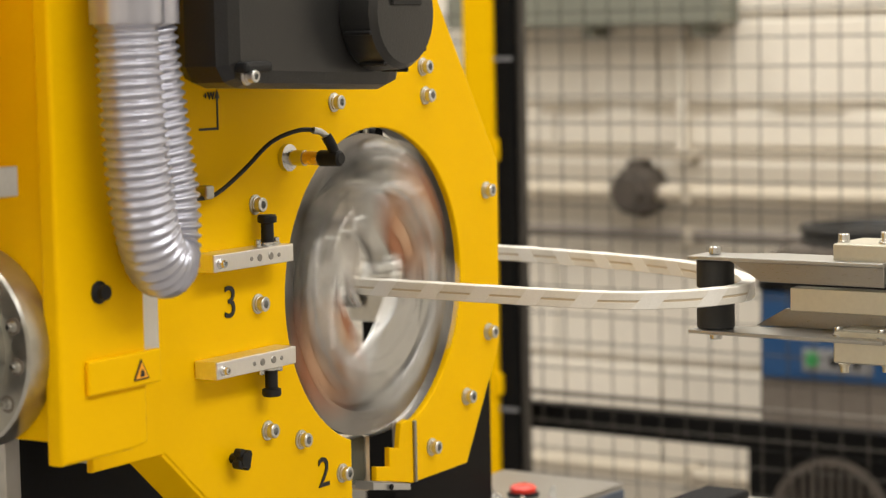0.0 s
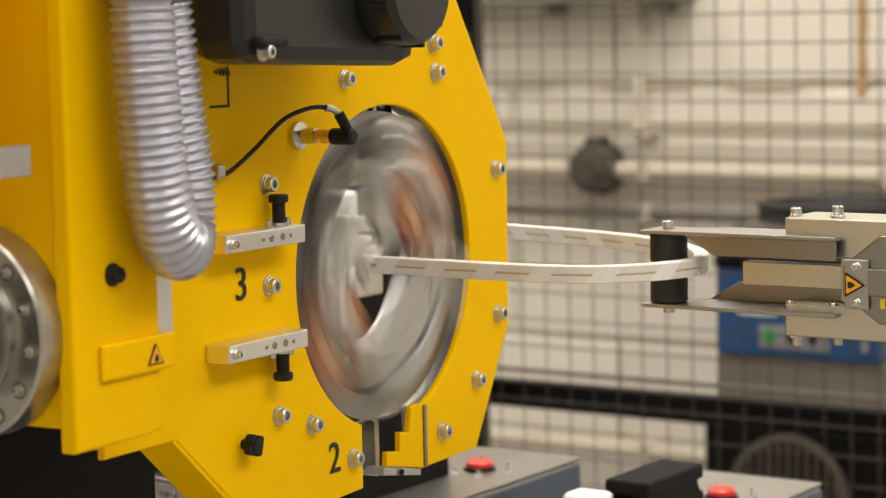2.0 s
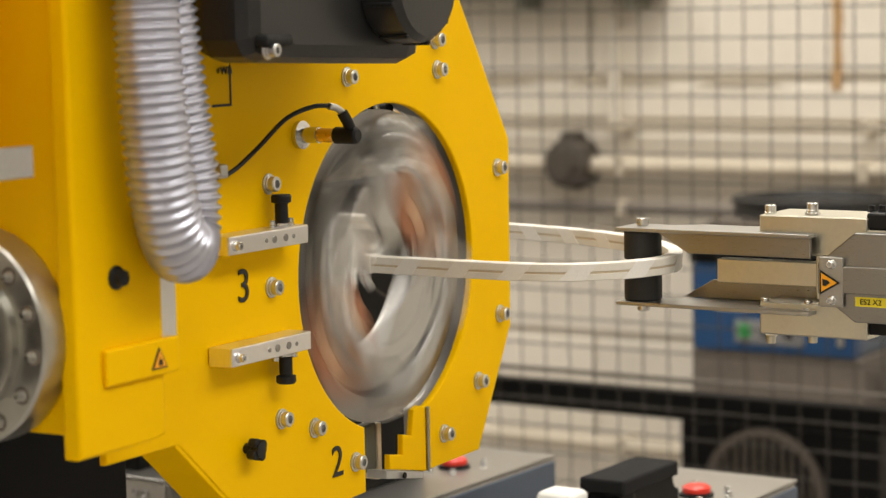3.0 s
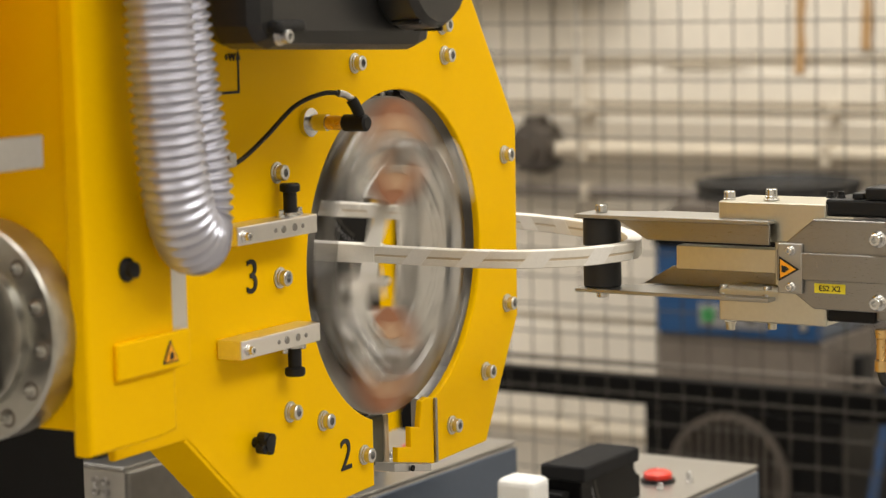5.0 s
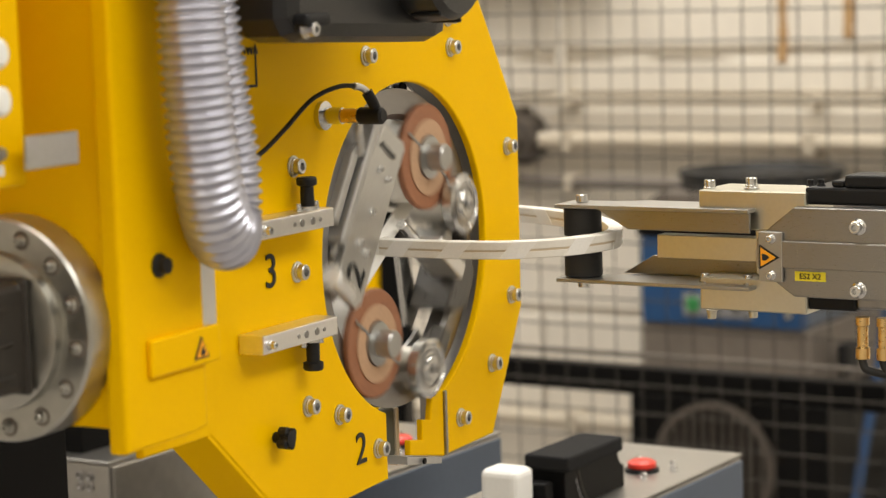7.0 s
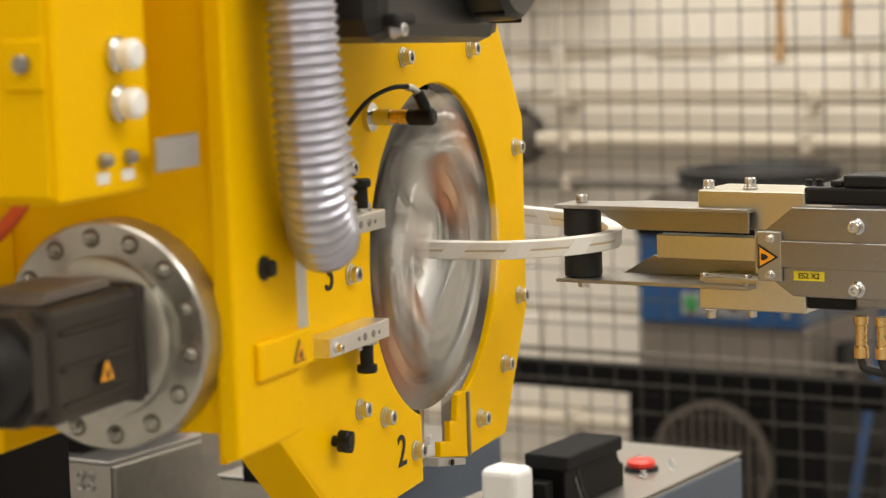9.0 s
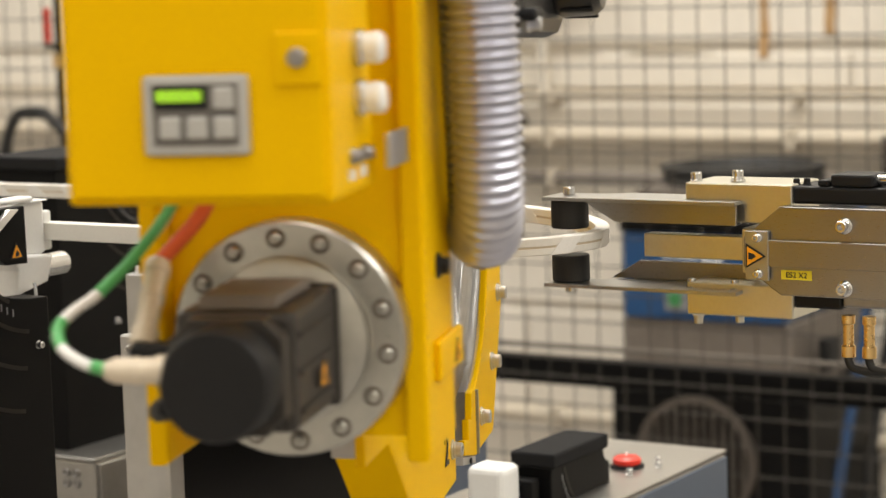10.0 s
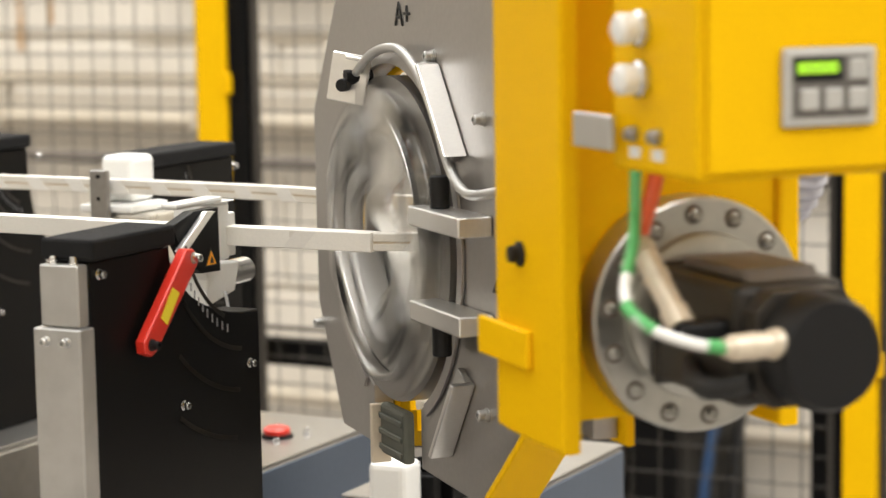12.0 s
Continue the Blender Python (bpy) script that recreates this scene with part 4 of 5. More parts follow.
    guard = part("slot_guard", box(-0.212, -0.160, 0.0245, 0.034, -0.108, -0.068, 0.003), GUARD_GREEN, ob, "grey-green guard behind the slot")
    for k in range(3):
        part("guard_rib", box(-0.210, -0.162, 0.0342, 0.036, -0.104 + k * 0.012, -0.099 + k * 0.012, 0.001, 1), GUARD_GREEN, guard)
    part("guard_strip", box(-0.1595, -0.154, 0.0245, 0.04, -0.116, -0.07, 0.0006, 1), BEIGE, guard, "tan edge strip")

    # column, with two cheeks and a web
    part("cheek", prism([(-0.627, -0.008), (-0.557, -0.008), (-0.542, -0.006), (-0.542, TOP), (-0.627, TOP)], -0.060, -0.046, "xz", 0.0025), YELLOW, ob, "yellow painted cheek of the column")
    part("cheek", prism([(-0.644, -0.008), (-0.566, -0.008), (-0.550, -0.006), (-0.550, TOP), (-0.644, TOP)], 0.090, 0.102, "xz", 0.0025), YELLOW, ob, "yellow painted cheek of the column")
    part("web", prism([(-0.0458, 0.006), (-0.0458, TOP), (0.0898, TOP), (0.0898, 0.006)], -0.622, -0.611, "yz", 0.001), YELLOW, ob, "yellow web between the cheeks")
    part("column_back", box(-0.5535, -0.551, -0.0458, 0.0898, 0.006, TOP, 0), YELLOW, ob)
    part("hose_bracket", box(-0.5418, -0.525, -0.058, -0.05, 0.045, 0.18, 0.001, 1), ALU, ob, "bare aluminium strip")
    part("edge_flange", prism([(-0.456, -0.035), (-0.358, -0.121), (-0.355, -0.117), (-0.453, -0.031)], 0.0, 0.04, "xz", 0.0008), YELLOW, ob, "yellow flange along the slanting edge")
    for s, y in ((-1, -0.060), (1, 0.102)):
        plug = part("rubber_plug", lathe([(0, 0), (0.0075, 0), (0.0075, 0.0015), (0.005, 0.003), (0.005, 0.007), (0, 0.008)], "y", (0, 0, 0), 14), BLACK_PLASTIC, ob, "small black plug", pose(-0.588, y, 0.1, 0 if s > 0 else 180, 0, 0))
        lug = part("lug", box(-0.604, -0.531, min(y, y + s * 0.004), max(y, y + s * 0.004), 0.034, 0.057, 0.0016), YELLOW, ob, "yellow painted lug with a warning sign")
        if s < 0:
            triangle(lug, pose(-0.553, y - 0.0042, 0.043), 0.016)
        part("box_bracket", box(-0.705, -0.658, min(y - s * 0.004, y - s * 0.001), max(y - s * 0.004, y - s * 0.001), 0.167, 0.186, 0.0008, 1), STEEL_LIGHT, ob, "bare aluminium bracket")

    # flange, gearbox and servo motor
    fl = part("flange", lathe([(0.0, 0.0124), (0.067, 0.0124), (0.0675, 0.0118), (0.0675, -0.010), (0.066, -0.012), (0.048, -0.012), (0.047, -0.018), (0.040, -0.020), (0, -0.020)], "x", (-0.6345, 0.016, 0.066), 48), FLANGE, ob, "round zinc-plated flange")
    fb = None
    for k in range(14):
        a = radians(k * 360 / 14 + 8)
        at = pose(-0.6465, 0.016 + 0.058 * math.cos(a), 0.066 + 0.058 * math.sin(a))
        if fb is None:
            fb = part("flange_bolt", bolt(0.42, "x-"), FLANGE, fl, at=at)
            # flat darker ring stands for the shade in the counterbore round each bolt
            fh = part("bolt_recess", lathe([(0.0036, 0), (0.0058, 0.0002), (0.0058, -0.0003), (0.0036, -0.0003)], "x", seg=18, closed=True), BROWN_GREY, fl, at=at)
        else:
            again(fb, fl, at)
            again(fh, fl, at)
    motor = part("servo_motor", box(-0.75, -0.6555, -0.0145, 0.0505, 0.033, 0.098, 0.005, 2), MOTOR, ob, "dark grey servo motor with connectors")
    part("end_cap", lathe([(0, -0.75), (0.029, -0.75), (0.030, -0.754), (0.030, -0.788), (0.0275, -0.793), (0, -0.793)], "x", (0, 0.018, 0.0655), 36), BLACK_PLASTIC, motor, "round black end cap")
    part("rear_collar", prism([(-0.012, 0.045), (-0.012, 0.086), (-0.002, 0.096), (0.038, 0.096), (0.048, 0.086), (0.048, 0.045), (0.038, 0.035), (-0.002, 0.035)], -0.766, -0.7502, "yz", 0.001), MOTOR, motor)
    # thin slab that makes the motor's top browner than its sides
    part("terminal_box", prism([(-0.742, 0.0985), (-0.668, 0.0985), (-0.672, 0.1045), (-0.736, 0.1045)], -0.004, 0.04, "xz", 0.0012), BROWN_GREY, motor, "brownish top of the motor")
    part("motor_flange", box(-0.6615, -0.6552, -0.0165, 0.0525, 0.031, 0.100, 0.003), MOTOR, motor)
    for y in (-0.009, 0.045):
        for z in (0.039, 0.093):
            part("motor_screw", bolt(0.62, "x-"), CHROME, motor, at=pose(-0.6618, y, z))
    for k in range(3):
        part("cooling_rib", box(-0.742, -0.672, -0.0165, -0.0147, 0.042 + k * 0.02, 0.045 + k * 0.02, 0.0006, 1), MOTOR, motor)
    part("cable_guide", tube([(-0.70, 0.05, 0.05), (-0.72, 0.06, 0.045), (-0.745, 0.062, 0.044), (-0.765, 0.05, 0.05)], 0.006, 8), RUBBER, motor, "black cable under the plugs")
    triangle(motor, pose(-0.70, -0.0168, 0.055), 0.018)
    a = Vector((-0.732, 0.0735, 0.0755))
    b = Vector((-0.689, 0.0765, 0.1155))
    con1 = part("plug_upright", tube([a, a.lerp(b, 0.3), a.lerp(b, 0.6), b], 0.0066, 14), BEIGE, ob, "beige metal cable plug")
    for f0, f1, r in ((0.0, 0.2, 0.0078), (0.55, 0.62, 0.0072), (0.86, 0.95, 0.0074)):
        part("plug_collar", tube([a.lerp(b, f0), a.lerp(b, (f0 + f1) / 2), a.lerp(b, f1)], r, 14), BEIGE, con1)
    part("plug_elbow", box(-0.742, -0.722, 0.05, 0.079, 0.066, 0.079, 0.003), BLACK_PLASTIC, con1)
    con2 = part("plug_level", rod(0.0068, 0.046, 0.0735, "y", (-0.783, 0, 0.0725), 18, 0.001), BEIGE, ob, "beige metal cable plug")
    for y0, y1, r in ((0.044, 0.05, 0.0082), (0.059, 0.062, 0.0074), (0.0725, 0.077, 0.0052)):
        part("plug_collar", rod(r, y0, y1, "y", (-0.783, 0, 0.0725), 18, 0.0006), BEIGE, con2)
    part("orange_cable", tube([b, (-0.683, 0.072, 0.121), (-0.668, 0.058, 0.139), (-0.661, 0.05, 0.16), (-0.658, 0.044, 0.2), (-0.656, 0.045, 0.45)], 0.0046, 10), ORANGE, ob, "orange motor cable")
    way = [(-0.783, 0.0765, 0.0727), (-0.778, 0.09, 0.075), (-0.766, 0.106, 0.081), (-0.752, 0.113, 0.089), (-0.737, 0.109, 0.0965), (-0.7218, 0.1005, 0.1035), (-0.70, 0.085, 0.122), (-0.672, 0.07, 0.15), (-0.658, 0.06, 0.2), (-0.655, 0.055, 0.4)]
    part("green_cable", tube(way, 0.003, 10), WHITE_PLASTIC, ob, "white cable with green sleeves")
    part("green_sleeve", tube([(-0.783, 0.076, 0.0727), (-0.782, 0.08, 0.0734), (-0.7805, 0.0845, 0.0741)], 0.0036, 10), GREEN, ob)
    part("green_sleeve", tube([(-0.7655, 0.1063, 0.0812), (-0.76, 0.11, 0.0845), (-0.752, 0.113, 0.089), (-0.746, 0.1125, 0.0922)], 0.0033, 10), GREEN, ob)
    part("green_sleeve", tube([(-0.7218, 0.1005, 0.1035), (-0.70, 0.085, 0.122), (-0.672, 0.07, 0.15), (-0.662, 0.064, 0.18)], 0.0033, 10), GREEN, ob)

    # control cabinet on the column
    cab = part("cabinet", box(-0.785, -0.689, -0.046, 0.092, 0.157, 0.5, 0.003), YELLOW, ob, "yellow painted control cabinet")
    door = part("cabinet_door", box(-0.7885, -0.7855, -0.043, 0.088, 0.161, 0.496, 0.001, 1), YELLOW, cab)
    part("lock_plate", box(-0.7905, -0.7886, -0.0435, -0.0195, 0.2165, 0.2425, 0.0008, 1), YELLOW, cab)
    part("key_lock", rod(0.0048, 0.0, 0.006, "x", (-0.7945, -0.0315, 0.23), 18), STEEL_DARK, cab, "small round key lock")
    panel = part("keypad", box(-0.792, -0.789, -0.006, 0.048, 0.1825, 0.2225, 0.002), KEY_GREY, cab, "small keypad with a lit display")
    part("keypad_field", box(-0.7926, -0.7921, -0.001, 0.043, 0.1875, 0.218, 0), KEY_DARK, panel)
    part("display_window", box(-0.7930, -0.7927, 0.0145, 0.0425, 0.2055, 0.2175, 0), BLACK_PLASTIC, panel)
    screen = part("display", box(-0.7936, -0.7931, 0.0175, 0.0405, 0.2095, 0.215, 0), LCD, panel, "lit green display")
    for i in range(7):
        part("display_bar", box(-0.7939, -0.7937, 0.0192 + 0.003 * i, 0.0199 + 0.003 * i, 0.2105, 0.214, 0), KEY_DARK, screen)
    for yy, zz in ((0.0025, 0.2105), (0.0025, 0.196), (0.0165, 0.196), (0.0305, 0.196)):
        part("key", box(-0.7945, -0.7927, yy - 0.002, yy + 0.009, zz - 0.005, zz + 0.006, 0.001, 1), KEY_GREY, panel)
    for s, y in ((-1, -0.046), (1, 0.092)):
        for x, z in ((-0.725, 0.232), (-0.725, 0.206)):
            at = pose(x, y, z, 180 if s < 0 else 0, 0, 0)
            btn = part("push_button", lathe([(0.0095, 0), (0.0095, 0.003), (0.0078, 0.0045), (0.0078, 0.009), (0.0083, 0.0095), (0.0083, 0.0135), (0.006, 0.0155), (0, 0.016)], "y", seg=24), WHITE_PLASTIC, cab, "white push button with a chrome collar", at)
            part("button_collar", lathe([(0.0099, 0.0002), (0.0099, 0.0035), (0.008, 0.005)], "y", seg=24), CHROME, btn)
        for x in (-0.742, -0.716):
            led = part("signal_lamp", lathe([(0.0042, 0), (0.0042, 0.003), (0.003, 0.006), (0, 0.0066)], "y", seg=16), STEEL_DARK, cab, "small signal lamp", pose(x, y, 0.177, 180 if s < 0 else 0, 0, 0))
            part("lamp_label", box(-0.006, 0.006, 0.0002, 0.0006, -0.0125 if s > 0 else 0.0065, -0.0065 if s > 0 else 0.0125, 0), WHITE_PLASTIC, led)

    # drive above the opening
    dr = prism([(-0.494, 0.45), (-0.494, 0.243), (-0.486, 0.232), (-0.472, 0.228), (-0.30, 0.222), (-0.285, 0.226), (-0.278, 0.243), (-0.255, 0.255), (-0.25, 0.27), (-0.25, 0.45)], -0.1, -0.05, "xz", 0.012)
    drive = part("drive_housing", dr, DRIVE_GREY, ob, "dark grey moulded drive housing")
    part("drive_boss", box(-0.455, -0.29, -0.0495, -0.0004, 0.245, 0.44, 0.004), DRIVE_GREY, drive)
    cover = part("drive_cover", lathe([(0, -0.1), (0.040, -0.1), (0.042, -0.104), (0.041, -0.126), (0.037, -0.131), (0, -0.132)], "y", (-0.325, 0, 0.278), 28), DRIVE_GREY, drive, "round moulded cover")
    for k in range(9):
        a = radians(k * 40 + 10)
        part("cover_rib", box(-0.0016, 0.0016, -0.127, -0.104, 0.0405, 0.0435, 0.0008, 1), BLACK_PLASTIC, cover, at=pose(-0.325, 0, 0.278) @ Matrix.Rotation(a, 4, "Y"))
    part("cover_plate", box(-0.345, -0.307, -0.1335, -0.1322, 0.283, 0.293, 0.0006, 1), BLACK_PLASTIC, cover)
    part("maker_plate", box(-0.292, -0.262, -0.1035, -0.1005, 0.262, 0.274, 0.001, 1), BLACK_PLASTIC, drive)
    part("drive_screw", bolt(0.7, "y-"), STEEL_LIGHT, drive, at=pose(-0.478, -0.101, 0.236))
    part("drive_lug", box(-0.486, -0.455, -0.108, -0.095, 0.238, 0.246, 0.003), BLACK_PLASTIC, drive)

    # corrugated hose in a loop beside the column
    part("ribbed_hose", tube([(-0.5920, -0.0880, 0.6000), (-0.5900, -0.0900, 0.4200), (-0.5870, -0.0900, 0.2860), (-0.5850, -0.0910, 0.2160), (-0.5770, -0.0900, 0.1550), (-0.5634, -0.0868, 0.1240), (-0.5455, -0.0805, 0.1135), (-0.5295, -0.0720, 0.1240), (-0.5270, -0.0710, 0.1550), (-0.5330, -0.0690, 0.2000), (-0.5440, -0.0680, 0.2860), (-0.5530, -0.0680, 0.4200), (-0.5580, -0.0680, 0.6000)], 0.0215, 24, ribs=0.003, pitch=0.0062, smooth=14), HOSE, ob, "silver ribbed flexible hose")
    for hx, hy in ((-0.587, -0.09), (-0.544, -0.068)):
        part("hose_collar", lathe([(0.0205, 0.272), (0.0235, 0.272), (0.0238, 0.274), (0.0238, 0.33), (0.0205, 0.33)], "z", (hx, hy, 0), 28, closed=True), HOSE, ob, "smooth grey hose collar")

    # plunger brackets beside the opening
    for s, zc in ((1, 0.100), (-1, 0.022)):
        br = part("plunger_bracket", prism([(-0.416, zc - 0.0062), (-0.318, zc - 0.0066), (-0.318, zc + 0.0066), (-0.416, zc + 0.0068)], -0.021, -0.0004, "xz", 0.001), ALU, ob, "milled aluminium bracket")
        for x, r in ((-0.371, 0.0017), (-0.361, 0.0028), (-0.347, 0.0028), (-0.337, 0.0017)):
            part("bracket_hole", rod(r, -0.0216, -0.0206, "y", (x, 0, zc), 14, 0.0002), STEEL_DARK, br)
        for x in (-0.349, -0.326):
            part("plunger_screw", bolt(0.42, "z" if s > 0 else "z-"), CHROME, br, at=pose(x, -0.0105, zc + s * 0.0066))
        pl = part("plunger", lathe([(0, 0), (0.0072, 0.0), (0.0072, 0.002), (0.005, 0.003), (0.0048, 0.0165), (0.0072, 0.0175), (0.0074, 0.0215), (0.0064, 0.023), (0, 0.023)], "z", seg=20), BLACK_PLASTIC, br, "black locking plunger", pose(-0.337, -0.011, zc + s * 0.0067, 0 if s > 0 else 180, 0, 0))
        part("plunger_ring", lathe([(0.0076, 0.0001), (0.0078, 0.001), (0.0076, 0.0026), (0.0052, 0.0028)], "z", seg=20), CHROME, pl)
        part("bracket_screw", bolt(0.45, "y-"), CHROME, br, at=pose(-0.409, -0.021, zc))

    # proximity switch with its cable
    sen = part("proximity_switch", lathe([(0, 0.0), (0.0105, 0.0), (0.0105, -0.004), (0.006, -0.005), (0.006, -0.018), (0, -0.018)], "y", (-0.296, 0, 0.170), 18), CHROME, ob, "small proximity switch")
    part("switch_barrel", rod(0.0052, -0.032, -0.018, "y", (-0.296, 0, 0.170), 16), BRASS, sen, "brass threaded barrel")
    plug = rod(0.0062, -0.052, -0.031, "y", (0, 0, 0), 16, 0.0018)
    plug = tube([(0, -0.047, 0.0), (-0.001, -0.044, 0.009), (-0.004, -0.041, 0.017)], 0.0042, 12, plug)
    part("switch_plug", plug, BLACK_PLASTIC, sen, "black angled plug", pose(-0.296, 0, 0.170))
    part("cable_sleeve", tube([(-0.300, -0.041, 0.187), (-0.306, -0.040, 0.1905), (-0.313, -0.038, 0.192)], 0.0026, 10), STEEL_LIGHT, sen, "bright crimped sleeve")
    part("switch_cable", tube([(-0.303, -0.0405, 0.189), (-0.312, -0.038, 0.192), (-0.326, -0.032, 0.192), (-0.345, -0.022, 0.184), (-0.367, -0.012, 0.164), (-0.395, -0.008, 0.149), (-0.42, -0.006, 0.147), (-0.45, -0.006, 0.147)], 0.0017, 10), RUBBER, sen, "thin black cable")
    part("cable_clip", box(-0.409, -0.399, -0.011, -0.0003, 0.146, 0.156, 0.002), STEEL, ob, "small cable clip")

    # ring guard and hardware on the rear side
    arc = [(HX + 0.1415 * math.cos(radians(-62 + 304 * i / 60)), HZ + 0.1415 * math.sin(radians(-62 + 304 * i / 60))) for i in range(61)]
    arc += [(HX + 0.1325 * math.cos(radians(242 - 304 * i / 60)), HZ + 0.1325 * math.sin(radians(242 - 304 * i / 60))) for i in range(61)]
    part("ring_collar", prism(arc, 0.0245, 0.0268, "xz", 0.0003), GREY_PLATE, ob, "bright steel collar round the opening")
    part("guard_rod", tube([(-0.14, 0.040, 0.184), (-0.165, 0.040, 0.196), (-0.195, 0.038, 0.204), (-0.23, 0.037, 0.203), (-0.262, 0.036, 0.186), (-0.29, 0.036, 0.158), (-0.315, 0.036, 0.126), (-0.338, 0.036, 0.112), (-0.365, 0.036, 0.110), (-0.41, 0.030, 0.118)], 0.0036, 10), ALU_WORN, ob, "bent dull grey guard rod")
    plate = part("rod_plate", box(-0.015, 0.017, 0.0, 0.003, -0.020, 0.018, 0.001, 1), ALU, ob, "bright aluminium holder plate", pose(-0.128, 0.040, 0.180, 0, -10, 48))
    part("holder_lip", box(-0.015, 0.001, 0.0032, 0.016, 0.015, 0.018, 0.0008, 1), ALU, plate)
    part("holder_knob", rod(0.005, 0.0032, 0.013, "y", (0.002, 0, -0.006), 16), BLACK_PLASTIC, plate)
    part("rod_stem", rod(0.006, 0.0242, 0.046, "y", (-0.130, 0, 0.180), 14), BLACK_PLASTIC, ob)
    for up, pts in ((1, [(-0.248, 0.196), (-0.266, 0.196), (-0.316, 0.134), (-0.302, 0.127)]), (-1, [(-0.262, -0.076), (-0.28, -0.086), (-0.325, -0.026), (-0.31, -0.018)])):
        bar = part("rail_bar", prism(pts, 0.0245, 0.030, "xz", 0.001), ALU_WORN, ob, "slanting milled bar")
        part("rail_lip", prism([(pts[1][0], pts[1][1]), (pts[1][0] - 0.006, pts[1][1] - 0.001), (pts[2][0] - 0.006, pts[2][1] - 0.001), (pts[2][0], pts[2][1])], 0.0245, 0.042, "xz", 0.001), ALU, bar)
    for s, zc in ((1, 0.088), (-1, 0.02)):
        br = part("rear_bracket", box(-0.365, -0.27, 0.0245, 0.05, zc - 0.007, zc + 0.007, 0.001, 1), ALU, ob, "milled aluminium bracket")
        part("rear_plunger", rod(0.007, zc + s * 0.0071 if s > 0 else zc - 0.03, zc + 0.03 if s > 0 else zc - 0.0071, "z", (-0.30, 0.037, 0), 16), BLACK_PLASTIC, br, "black locking plunger")
    for x, z in [(-0.35, 0.16), (-0.35, -0.045), (0.0, -0.03), (-0.26, 0.2)]:
        part("rear_bolt", bolt(0.6, "y"), STEEL_LIGHT, rear, at=pose(x, 0.024, z))
    letters("A+", 0.026, rear, pose(-0.2, 0.0246, 0.228, 90, 0, 180))
    letters("4", 0.03, rear, pose(-0.372, 0.0246, 0.045, 90, 0, 180))
    part("robot_flange", lathe([(0, TOP), (0.1, TOP), (0.1, TOP + 0.03), (0.075, TOP + 0.035), (0.075, TOP + 0.09), (0, TOP + 0.09)], "z", (-0.5, 0.02, 0), 32), GREY_CABINET, ob, "grey tool flange on top")
    return ob


HEAD = taping_head()


def turning_ring(head):
    """The ring that carries tape wheels round the coil; it turns about its own y axis."""
    rg = part("turning_ring", lathe([(0.1235, -0.013), (0.1235, 0.004), (0.104, 0.004), (0.1035, 0.0), (0.1, -0.002), (0.1, -0.010), (0.104, -0.013)], "y", seg=96, closed=True), STEEL_DARK, head, "bright steel ring carrying tape wheels", pose(HX, RY, HZ))
    def arc_plate(a0, a1, r0, r1, y0, y1, m, name):
        pts = [(r1 * math.cos(radians(a0 + (a1 - a0) * i / 16)), r1 * math.sin(radians(a0 + (a1 - a0) * i / 16))) for i in range(17)]
        pts += [(r0 * math.cos(radians(a1 + (a0 - a1) * i / 16)), r0 * math.sin(radians(a1 + (a0 - a1) * i / 16))) for i in range(17)]
        return part(name, prism(pts, y0, y1, "xz", 0.0006), m, rg)
    arc_plate(35, 145, 0.078, 0.103, -0.001, 0.003, STEEL, "backing_plate")
    arc_plate(205, 250, 0.088, 0.103, -0.001, 0.003, STEEL, "backing_plate")
    arc_plate(282, 335, 0.085, 0.103, -0.001, 0.003, STEEL, "backing_plate")
    for s in (-1, 1):
        cx = s * 0.081
        w = part("tape_wheel", lathe([(0, -0.012), (0.0405, -0.012), (0.0418, -0.014), (0.0418, -0.017), (0.0405, -0.018), (0.019, -0.0185), (0, -0.0185)], "y", (cx, 0, 0), 44), COPPER, rg, "brown felt-faced tape wheel")
        part("wheel_face", lathe([(0.018, -0.0186), (0.030, -0.0186), (0.030, -0.0192), (0.018, -0.0195)], "y", (cx, 0, 0), 36), WOOD_TAN, w)
        part("wheel_hub", lathe([(0, -0.0187), (0.017, -0.0187), (0.017, -0.021), (0.012, -0.022), (0.0105, -0.022), (0.0105, -0.034), (0.0095, -0.035), (0, -0.035)], "y", (cx, 0, 0), 28), STEEL, w, "steel wheel hub")
        part("tape_roll", rod(0.037, -0.0118, 0.010, "y", (cx, 0, 0), 40), TAPE, w, "roll of white tape")
        part("back_flange", rod(0.0405, 0.0102, 0.015, "y", (cx, 0, 0), 40), STEEL_DARK, w)
        part("wheel_slot", box(cx - 0.0012, cx + 0.0012, -0.0197, -0.0193, -0.038, 0.038, 0), STEEL_DARK, w)
    sign = part("numbered_plate", prism([(-0.073, 0.043), (-0.066, 0.038), (0.066, 0.038), (0.070, 0.043), (0.068, 0.076), (0.03, 0.081), (-0.058, 0.080), (-0.073, 0.066)], -0.020, -0.014, "xz", 0.001), STEEL_LIGHT, rg, "steel plate with printed numbers")
    letters("2", 0.034, sign, pose(-0.051, -0.0206, 0.056, 90, 0, 0))
    letters("1", 0.034, sign, pose(0.052, -0.0206, 0.060, 90, 0, 0))
    for x, z in ((-0.031, 0.052), (-0.029, 0.064), (0.0, 0.06), (0.032, 0.052), (0.033, 0.066)):
        part("plate_screw", bolt(0.32, "y-"), CHROME, sign, at=pose(x, -0.02, z))
    part("brake_block", box(-0.05, 0.05, -0.0138, 0.012, 0.062, 0.084, 0.003), ALU_WORN, rg, "milled steel block")
    part("brake_arm", box(-0.042, 0.06, -0.024, -0.006, 0.0845, 0.0935, 0.002), ALU_WORN, rg)
